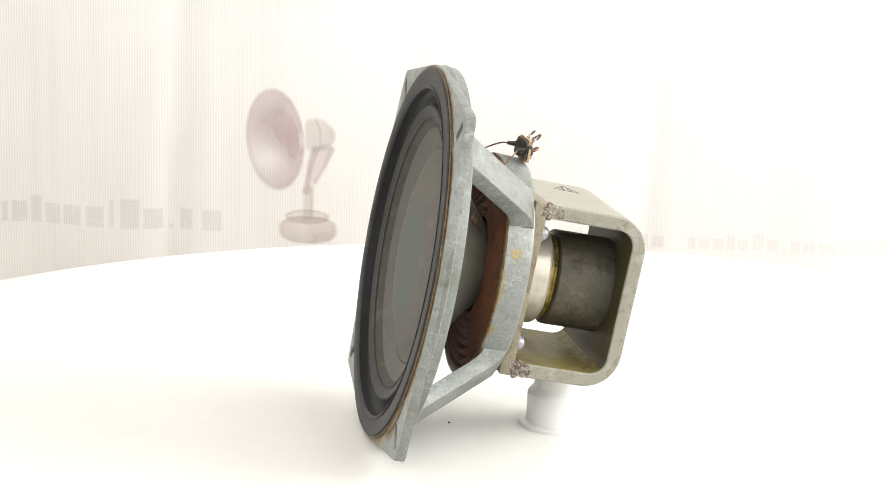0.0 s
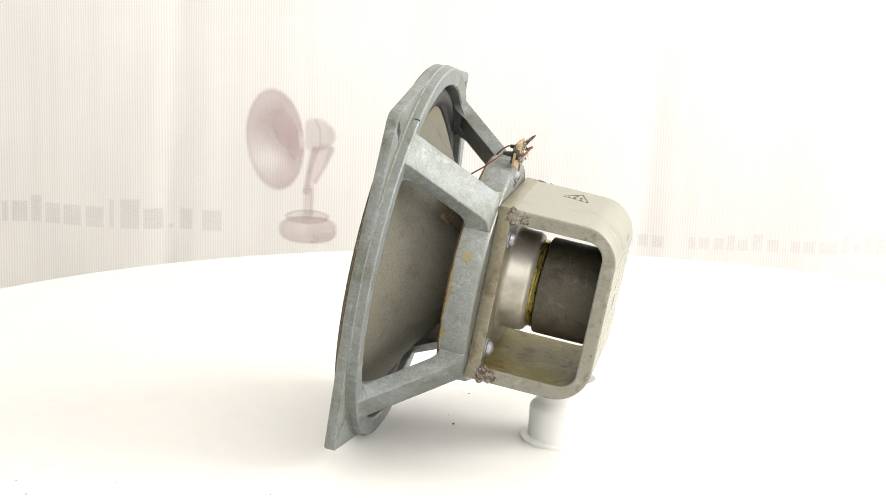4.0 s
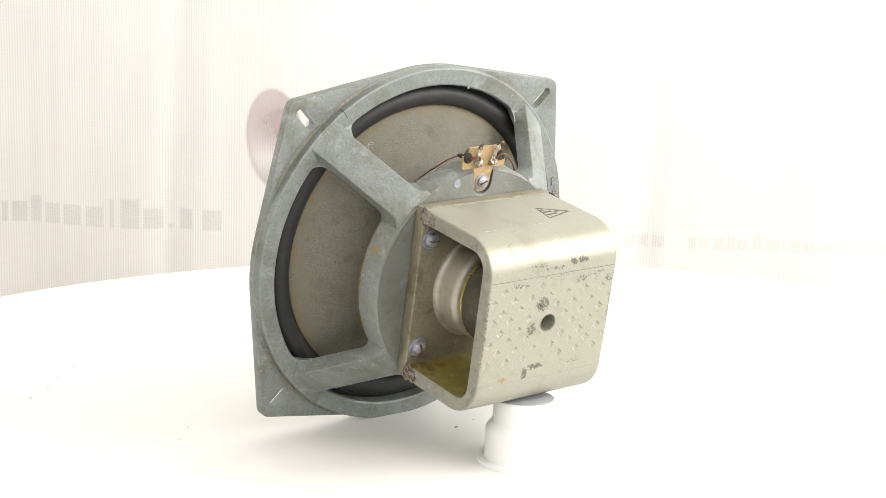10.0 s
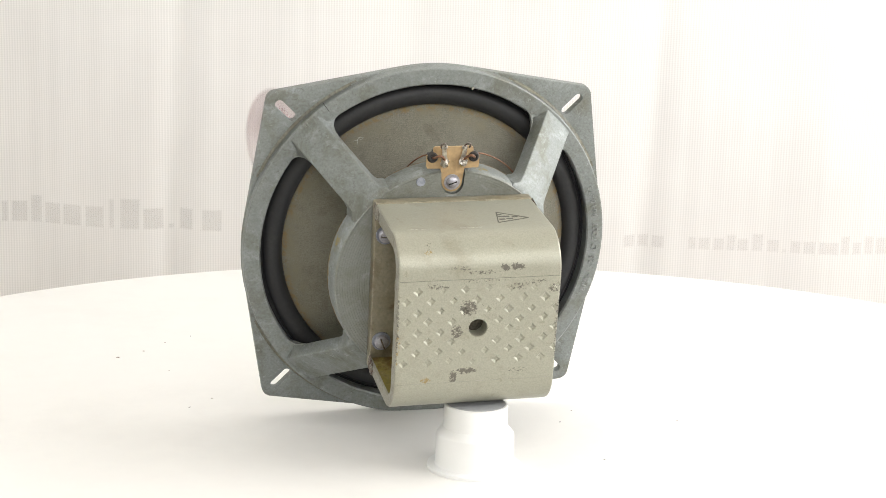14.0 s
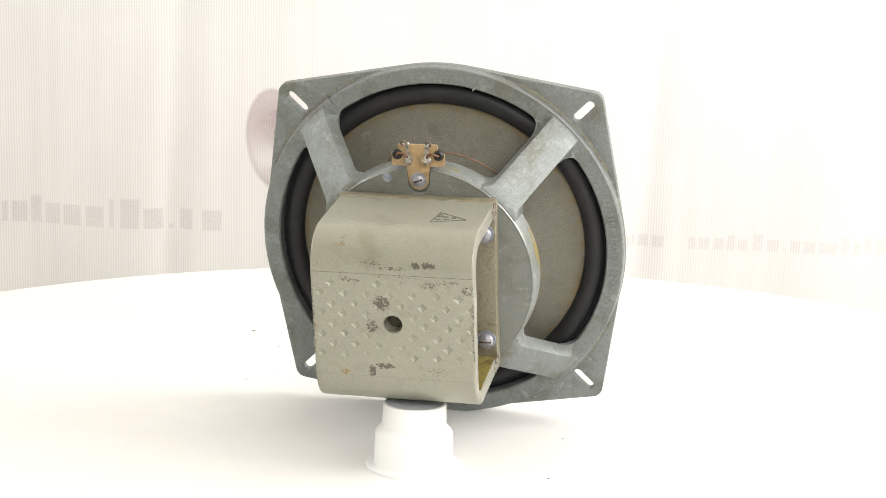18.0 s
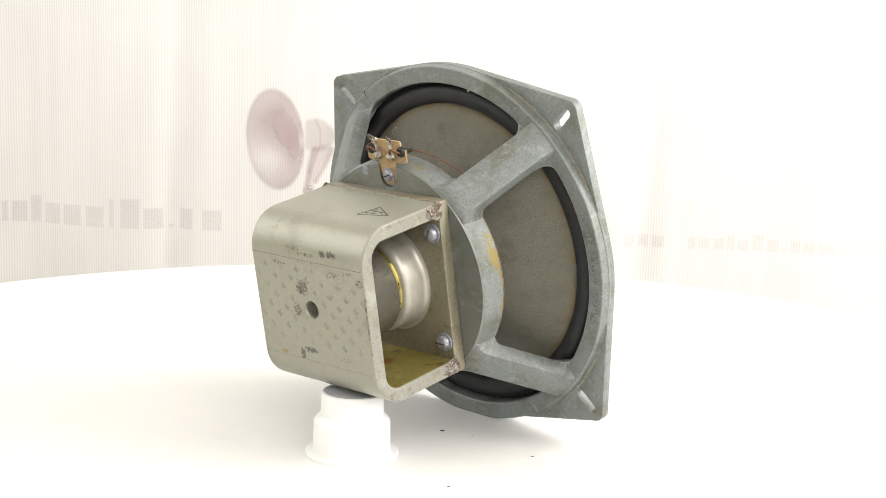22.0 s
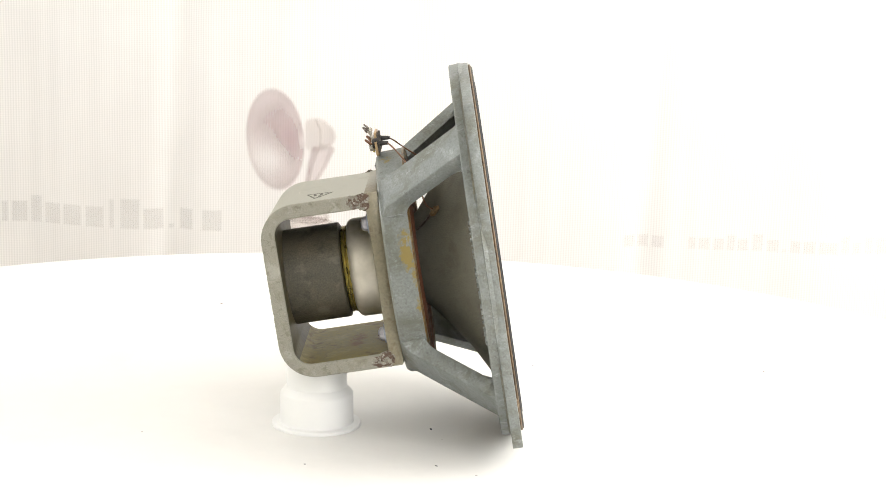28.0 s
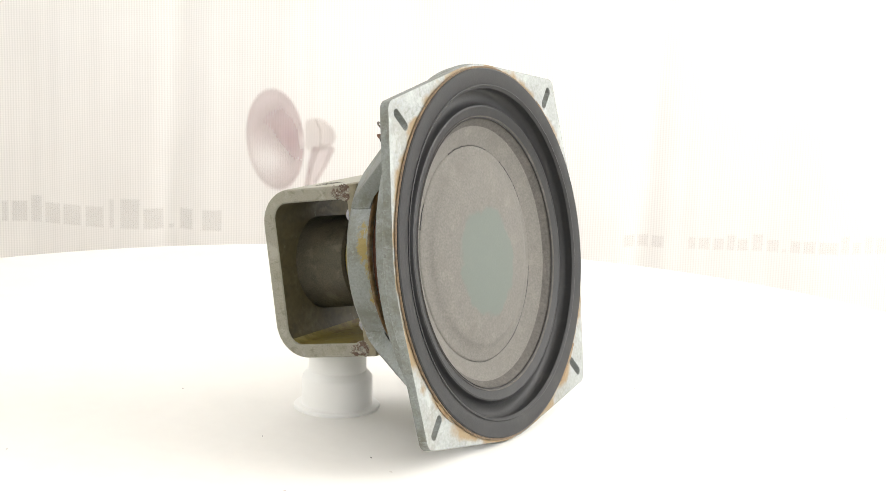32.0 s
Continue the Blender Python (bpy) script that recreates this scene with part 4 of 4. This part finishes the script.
    for a, w, q in ((-45 - 90, 1.0, 1), (135, 0.5, 2), (-45, 0.6, 3)):
        part("glue_smear", moved(lump((0.0030 * w, 0.020 * w, 0.0006), q, 0.5), pose(0, 0, 0, 0, 0, a) @ pose(0.1238, 0, -0.0066)), M_GLUE, flange, "amber glue smear")
    cone = part("cone", lathe([(0.0912, -0.0030), (0.0852, 0.0022), (0.0847, 0.0027), (0.0730, 0.0074), (0.0722, 0.0078), (0.0714, 0.0086), (0.0722, 0.0094), (0.0850, 0.0042), (0.0912, -0.0014)], 144), [M_PAPER, M_PAPER_DARK], sp, "grey paper cone")
    for f in cone.data.polygons:
        rr = math.hypot(f.center.x, f.center.y)
        if rr > 0.0849:
            f.material_index = 1
    dome = [(0.0722, 0.0079), (0.0716, 0.0072), (0.0706, 0.0068), (0.0670, 0.0066), (0.0645, 0.0056)] + [(0.0630 * math.cos(a), 0.0058 - 0.0075 * math.sin(a)) for a in np.linspace(0.12, math.pi / 2, 16)]
    dome[-1] = (0.0, dome[-1][1])
    part("dust_dome", lathe(dome, 128, False), M_DOME, sp, "grey paper dome with a greenish centre")
    for a0, a1 in ((72, 112), (195, 292), (20, 34), (128, 160)):
        pts = [(0.0720 * math.cos(radians(a)) * (1 + 0.004 * math.sin(a * 0.9)), 0.0720 * math.sin(radians(a)) * (1 + 0.004 * math.sin(a * 0.9)), 0.0074) for a in np.linspace(a0, a1, 12)]
        part("ridge_crack", tube(pts, 0.00045, 6, 0.4), M_BLACK, cone, "dark crack along the dome's edge")
    part("surround_seam", lathe([(0.0898, -0.0021), (0.0894, -0.0025), (0.0890, -0.0016), (0.0895, -0.0012)], 128), M_BLACK, surround, "dark seam")
    part("cone_back", lathe([(0.0982, -0.0026), (0.0925, 0.0012), (0.0860, 0.0050), (0.0760, 0.0103), (0.0620, 0.0182), (0.0450, 0.0310), (0.0330, 0.0405), (0.0280, 0.0460),
                             (0.0272, 0.0456), (0.0322, 0.0398), (0.0440, 0.0302), (0.0610, 0.0172), (0.0755, 0.0094), (0.0860, 0.0040), (0.0915, 0.0004), (0.0972, -0.0036)], 144), M_PAPER_BACK, sp, "dark grey paper back of the cone")
    spider = [(0.0703, 0.0500), (0.0703, 0.0452), (0.0698, 0.0446)]
    for k in range(1, 60):
        q = k / 60
        spider.append((0.0695 - 0.0370 * q, 0.0455 - 0.0008 * q + 0.0017 * math.sin(q * 2 * math.pi * 6)))
    spider += [(0.0322, 0.0445), (0.0322, 0.0498)]
    part("hub_glue", lathe([(0.0698, 0.0444), (0.0712, 0.0436), (0.0738, 0.0433), (0.0748, 0.0437), (0.0754, 0.0447), (0.0745, 0.0455)], 128), M_GLUE, sp, "amber glue line round the hub")
    part("spider", lathe(spider, 128), M_SPIDER, sp, "brown corrugated cloth centring disc")

    # magnet system
    yoke_t, ru, rl, half = 0.0094, 0.0235, 0.0235, 0.0508
    vt, vb, wr, w0 = 0.0560, -0.0590, 0.1415, 0.0628

    def arc(cv, cw, r, a0, a1, n=12):
        return [(cv + r * math.sin(a), cw + r * math.cos(a)) for a in np.linspace(a0, a1, n)]
    outer = [(vt, w0)] + arc(vt - ru, wr - ru, ru, math.pi / 2, 0) + arc(vb + rl, wr - rl, rl, 0, -math.pi / 2) + [(vb, w0)]
    ri = 0.011
    inner = [(vb + yoke_t, w0)] + arc(vb + yoke_t + ri, wr - yoke_t - ri, ri, -math.pi / 2, 0) + arc(vt - yoke_t - ri, wr - yoke_t - ri, ri, 0, math.pi / 2) + [(vt - yoke_t, w0)]
    bm = plate([outer + inner], -half, half)
    side = [e for e in bm.edges if abs(abs(e.verts[0].co.z) - half) < 1e-6 and abs(abs(e.verts[1].co.z) - half) < 1e-6 and e.calc_face_angle(0) > 1]
    bmesh.ops.bevel(bm, geom=side, offset=0.0012, segments=2, profile=0.5, affect="EDGES")
    swap = Matrix(((0, 0, 1, 0), (1, 0, 0, 0), (0, 1, 0, 0), (0, 0, 0, 1)))
    bm.normal_update()
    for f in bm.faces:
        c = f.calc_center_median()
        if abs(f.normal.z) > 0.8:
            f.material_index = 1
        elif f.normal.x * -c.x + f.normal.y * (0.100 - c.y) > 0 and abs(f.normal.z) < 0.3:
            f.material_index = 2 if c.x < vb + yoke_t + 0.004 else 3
    moved(bm, swap)
    drill = lathe([(0, 0.12), (0.0056, 0.12), (0.0056, wr - 0.0008), (0.0064, wr + 0.0006), (0.0064, wr + 0.01), (0, wr + 0.01)], 40, False)
    for k in range(8):
        u = -0.0452 - (0.0 if k % 2 else 0.0073)
        while u < 0.0540:
            cu, cv = u + random.uniform(-0.0006, 0.0006), 0.0258 - k * 0.00675 + random.uniform(-0.0005, 0.0005)
            if math.hypot(cu, cv) > 0.0098:
                q, deep = random.uniform(0.82, 1.06), random.uniform(0.0006, 0.0009)
                sx, sy = random.uniform(-0.0007, 0.0007), random.uniform(-0.0007, 0.0007)
                if k == 0 and random.random() < 0.6 or k == 7 and random.random() < 0.3:
                    deep *= 0.35
                top = [drill.verts.new((cu + q * x, cv + q * y, wr + 0.0004)) for x, y in ((0.0042, 0), (0, 0.0040), (-0.0042, 0), (0, -0.0040))]
                low = [drill.verts.new((cu + sx + q * x, cv + sy + q * y, wr - deep)) for x, y in ((0.0015, 0), (0, 0.0014), (-0.0015, 0), (0, -0.0014))]
                for j in range(4):
                    drill.faces.new((top[j], top[(j + 1) % 4], low[(j + 1) % 4], low[j]))
                drill.faces.new(top)
                drill.faces.new(low[::-1])
            u += 0.0144
    for sx in (-1, 1):
        for k in range(4):
            c, q = Vector((sx * (half + 0.0008), 0.0258 - 0.00675 * (2 * k + 1) + random.uniform(-0.0006, 0.0006), wr + 0.0008)), random.uniform(0.0016, 0.0024)
            ends = [drill.verts.new(c + q * Vector(d)) for d in ((1, 0, 0), (0, 1.3, 0), (-1, 0, 0), (0, -1.3, 0), (0, 0, 1), (0, 0, -1))]
            for j in range(4):
                for e in (4, 5):
                    drill.faces.new((ends[j], ends[(j + 1) % 4], ends[e]))
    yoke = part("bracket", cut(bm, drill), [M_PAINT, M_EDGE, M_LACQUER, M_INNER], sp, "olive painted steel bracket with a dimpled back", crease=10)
    part("mounting_plate", box(-0.0512, 0.0512, vb + 0.0006, vt + 0.0007, w0 - 0.0003, 0.0715, 0.0012), M_BROWNED, sp, "browned steel mounting plate")
    # stamped triangle with bars for its small print
    tri = plate([[(-0.0044, 0.0092), (-0.0030, 0.0090), (0.0140, -0.0012), (0.0138, -0.0026), (-0.0066, -0.0086), (-0.0076, -0.0078)], [(-0.0037, 0.0082), (-0.0030, 0.0081), (0.0122, -0.0018), (-0.0062, -0.0076), (-0.0067, -0.0073)]], 0, 0.00012)
    lay = Matrix(((1, 0, 0, 0.0252), (0, 0, 1, vt), (0, -1, 0, 0.1018), (0, 0, 0, 1)))
    part("stamp_outline", moved(tri, lay), M_INK, yoke, "black stamped triangle", smooth=False)
    for x, y, s in ((-0.0030, 0.0050, 0.0026), (-0.0012, 0.0016, 0.0070), (0.0056, 0.0006, 0.0034), (-0.0034, -0.0030, 0.0036), (0.0016, -0.0024, 0.0042)):
        part("stamp_bar", moved(box(x - s / 2, x + s / 2, y - 0.0009, y + 0.0009, 0, 0.00012), lay), M_INK, yoke)
    shoulder = [(0.0281 + 0.0050 * math.cos(a), 0.0848 + 0.0050 * math.sin(a)) for a in np.linspace(0, math.pi / 2, 9)]
    part("pole_collar", lathe([(0.0366, 0.0715), (0.0350, 0.0719), (0.0339, 0.0730), (0.0333, 0.0752)] + shoulder + [(0.0270, 0.0898), (0.0270, 0.0715)], 96), M_PLATE, sp, "shiny nickel-plated pole collar")
    part("brass_ring", lathe([(0.0276, 0.0896), (0.0287, 0.0898), (0.0292, 0.0905), (0.0288, 0.0912), (0.0280, 0.0915), (0.0288, 0.0918), (0.0293, 0.0925), (0.0288, 0.0934), (0.0260, 0.0938), (0.0260, 0.0896)], 96), M_BRASS, sp, "yellow brass ring")
    part("magnet", lathe([(0, 0.0942), (0.0304, 0.0942), (0.0318, 0.0950), (0.0320, 0.0965), (0.0321, 0.1320), (0, 0.1320)], 96, False), M_MAGNET, sp, "dark rough magnet slug")
    for v, m in ((0.0325, M_DIRT), (-0.0355, M_EDGE)):
        part("score_line", box(-half + 0.001, half - 0.001, v - 0.00016, v + 0.00016, wr - 0.00015, wr + 0.00012), m, yoke, "thin dark scored line")
    for u0, u1 in ((-0.041, -0.026), (-0.008, 0.006)):
        part("scratch", box(u0, u1, vt - 0.0001, vt + 0.00012, 0.1165, 0.1168), M_SCRATCH, yoke, "pale scratch in the paint")
    # welds and screws
    for sx in (-1, 1):
        for v, q in ((vt - 0.0045, 1), (vb + 0.0055, 2)):
            for j, (dv, dw, a, b, k) in enumerate(((0.0002, 0.0005, 0.0056, 0.0054, 0.4), (-0.0006, 0.0066, 0.0038, 0.0050, 0.6), (0.0012, 0.0022, 0.0026, 0.0030, 0.5))):
                bead = lump((0.0005 + 0.0002 * j, a, b), sx * 7 + q * 3 + j, k, 4)
                for p in bead.verts:
                    p.co.x += 0.00025 * noise.noise(p.co * 900)
                part("weld", moved(bead, pose(sx * (half + 0.0001), v + (dv if v < 0 else -dv), 0.0712 + dw)), M_RUST, yoke, "rough rusty weld bead")
        for v in (0.0355, -0.0379):
            screw = part("screw", moved(lathe([(0, 0.0040), (0.0022, 0.0038), (0.0040, 0.0026), (0.0047, 0.0008), (0.0047, 0.0), (0, 0.0)], 32, False), pose(sx * 0.0440, v, 0.0727)), M_SCREW, sp, "round-headed slotted screw")
            part("washer", moved(lathe([(0.003, 0), (0.0062, 0), (0.0062, 0.0009), (0.003, 0.0009)], 32), pose(sx * 0.0440, v, 0.0715)), M_BLUE, screw, "bluish washer")
            part("screw_slot", moved(box(-0.0038, 0.0038, -0.00045, 0.00045, 0.0030, 0.0040), pose(sx * 0.0440, v, 0.0727, 0, 0, 35 * sx + v * 900)), M_OXIDE, screw)

    # terminal board
    tab = [(0.0066 * math.sin(a), 0.0658 - 0.0066 * math.cos(a)) for a in np.linspace(-1.35, 1.35, 14)]
    board_loop = [(-0.0172, 0.0763), (-0.0164, 0.0751), (-0.0078, 0.0748)] + tab + [(0.0078, 0.0748), (0.0164, 0.0751), (0.0172, 0.0763), (0.0172, 0.0835), (0.0160, 0.0843),
                  (0.0132, 0.0845), (0.0128, 0.0885), (0.0120, 0.0893), (-0.0120, 0.0893), (-0.0128, 0.0885), (-0.0132, 0.0845), (-0.0160, 0.0843), (-0.0172, 0.0835)]
    rise = Matrix.Translation((0, 0.0013, -0.0035))
    board = part("terminal_board", plate([board_loop], 0.0597, 0.0613, 0.0002), M_BOARD, sp, "tan phenolic terminal board", smooth=False)
    part("board_backing", plate([[(-0.0160, 0.0765), (0.0160, 0.0765), (0.0160, 0.0832), (0.0122, 0.0880), (-0.0122, 0.0880), (-0.0160, 0.0832)]], 0.0583, 0.0595, 0.0003), M_PAPER_DARK, board, "dark insulating backing", smooth=False)
    part("board_screw", moved(lathe([(0, 0.0026), (0.0020, 0.0024), (0.0034, 0.0014), (0.0039, 0.0), (0, 0.0)], 32, False), pose(0, 0.0658, 0.0617)), M_SCREW, board, "round zinc screw head")
    part("washer", moved(lathe([(0.002, 0), (0.0052, 0), (0.0052, 0.0006), (0.002, 0.0006)], 32), pose(0, 0.0658, 0.0613)), M_SCREW, board)
    part("screw_slot", moved(box(-0.0028, 0.0028, -0.0004, 0.0004, 0.0021, 0.0027), pose(0, 0.0658, 0.0617, 0, 0, 20)), M_BLACK, board)
    for sx in (-1, 1):
        tor = bmesh.new()
        rings = []
        for j in range(24):
            a = 2 * math.pi * j / 24
            rings.append([tor.verts.new(((0.0022 + 0.0014 * math.cos(b)) * math.cos(a), (0.0022 + 0.0014 * math.cos(b)) * math.sin(a), 0.0024 * math.sin(b))) for b in np.linspace(0, 2 * math.pi, 10, endpoint=False)])
        for j in range(24):
            for q in range(10):
                tor.faces.new((rings[j][q], rings[j][(q + 1) % 10], rings[(j + 1) % 24][(q + 1) % 10], rings[(j + 1) % 24][q]))
        part("grommet", moved(tor, rise @ pose(sx * 0.0134, 0.0812, 0.0642)), M_BLACK, board, "black rubber grommet")
        lug = plate([[(-0.0019, -0.0045), (0.0019, -0.0045), (0.0021, -0.001), (0.0014, 0.0030), (0.0013, 0.0084), (0.0008, 0.0090), (-0.0008, 0.0090), (-0.0013, 0.0084), (-0.0014, 0.0030), (-0.0021, -0.001)],
                     circle(0.0007, 10, 0, 0.0072)], 0, 0.0006)
        part("solder_lug", moved(lug, rise @ pose(sx * 0.0060, 0.0805, 0.0660, 10, 0, sx * -6)), M_SOLDER, board, "bright solder lug", smooth=False)
        part("rivet", moved(lathe([(0, 0.0014), (0.0012, 0.0012), (0.0017, 0.0), (0, 0)], 16, False), rise @ pose(sx * 0.0060, 0.0762, 0.0660)), M_BRASS, board)
        part("solder_blob", moved(lump((0.0024, 0.0030, 0.0020), sx * 4 + 9, 0.6), rise @ pose(sx * 0.0060, 0.0782, 0.0672)), M_SOLDER, board)
        part("solder_blob", moved(lump((0.0014, 0.0016, 0.0012), sx * 3 + 2, 0.6), rise @ pose(sx * 0.0062, 0.0884, 0.0676)), M_SOLDER, board)
        part("wire", moved(tube([(sx * 0.0134, 0.0812, 0.0640), (sx * 0.0132, 0.0816, 0.0676), (sx * 0.0108, 0.0838, 0.0706), (sx * 0.0078, 0.0826, 0.0694), (sx * 0.0062, 0.0800, 0.0680)], 0.0008), rise), M_COPPER, board, "copper lead")
        part("wire_tail", moved(tube([(sx * 0.0062, 0.0890, 0.0678), (sx * 0.0066, 0.0912, 0.0700), (sx * 0.0080, 0.0922, 0.0712), (sx * 0.0095, 0.0910, 0.0704), (sx * 0.0090, 0.0885, 0.0690)], 0.0006), rise), M_OXIDE, board, "curled wire end")
        part("wire_sleeve", moved(tube([(sx * 0.0134, 0.0812, 0.0660), (sx * 0.0136, 0.0811, 0.0620), (sx * 0.0142, 0.0806, 0.0560)], 0.0027, 10, 0.4), rise), M_BLACK, board, "black wire sleeve")
    part("lead_wire", tube([(0.0142, 0.0818, 0.0530), (0.0230, 0.0800, 0.0500), (0.0350, 0.0735, 0.0440), (0.0460, 0.0640, 0.0380), (0.0520, 0.0530, 0.0350), (0.0480, 0.0430, 0.0330), (0.0385, 0.0378, 0.0292)], 0.0005), M_COPPER, sp, "copper braid lead")
    part("lead_wire", tube([(-0.0142, 0.0818, 0.0530), (-0.0190, 0.0790, 0.0500), (-0.0236, 0.0725, 0.0440), (-0.0260, 0.0650, 0.0360), (-0.0340, 0.0570, 0.0325), (-0.0440, 0.0500, 0.0335), (-0.0475, 0.0430, 0.0330), (-0.0385, 0.0378, 0.0292)], 0.0005), M_COPPER, sp, "brown braid lead")
    for sx in (-1, 1):
        part("lead_end", tube([(sx * 0.0390, 0.0380, 0.0296), (sx * 0.0350, 0.0345, 0.0310), (sx * 0.0280, 0.0275, 0.0375), (sx * 0.0225, 0.0220, 0.0440)], 0.0006), M_OXIDE, sp, "dark wire glued along the cone")
    # lint on the cone
    part("lint", tube([(-0.0531, 0.0752, 0.0036), (-0.0505, 0.0762, 0.0046), (-0.0490, 0.0778, 0.0040), (-0.0465, 0.0780, 0.0046), (-0.0475, 0.0766, 0.0050), (-0.0498, 0.0770, 0.0046), (-0.0505, 0.0736, 0.0058)], 0.00012, 6), M_LINT, sp, "pale curl of lint")
    for x, y, z in ((0.0375, 0.0365, 0.0285), (-0.0375, 0.0365, 0.0285)):
        part("lead_glue", moved(lump((0.0045, 0.0022, 0.0020), x * 100, 0.5), pose(x, y, z, 0, 0, 45 if x > 0 else 135) @ pose(0, 0, 0, 0, 38, 0)), M_GLUE, sp, "brown glue patch on the cone")
    return sp


build_room()
build_curtain()
table = build_table()
crumbs = build_specks()
adapter = build_adapter()
speaker = build_speaker()

# ---- turning ----
ANGLES = (104.53, 102.07, 99.49, 96.72, 93.86, 90.90, 87.90, 84.97, 82.06, 79.16, 76.26, 73.36, 70.51, 67.68, 64.65, 61.31, 57.67, 53.77, 49.73, 45.68, 41.76, 38.14,
          34.93, 32.08, 29.51, 27.01, 24.29, 21.28, 17.95, 14.29, 10.67, 7.33, 4.16, 1.07, -2.07, -5.23, -8.40, -11.83, -15.67, -19.69, -23.65, -27.58, -31.59, -35.57,
          -39.37, -43.11, -46.88, -50.72, -54.55, -58.25, -62.08, -66.09, -70.11, -74.13, -78.14, -82.16, -86.18, -90.20, -94.25, -98.32, -102.30, -106.07, -109.65, -113.08, -116.44)
SPEAKER_AT = Matrix(((0.998, -0.0294, -0.0568, -0.0069), (-0.061, -0.1727, -0.9831, 0.0263), (0.0191, 0.9845, -0.1741, 0.1227), (0, 0, 0, 1)))


def motions():
    """Everything on the table turns with it about the upright axis."""
    turned = [(table, Matrix()), (adapter, pose(-0.0047, -0.0848, 0)), (speaker, SPEAKER_AT)] + crumbs
    for thing, at in turned:
        walk(thing, [(0.5 * k, pose(0, 0, 0, 0, 0, a) @ at) for k, a in enumerate(ANGLES)])


motions()
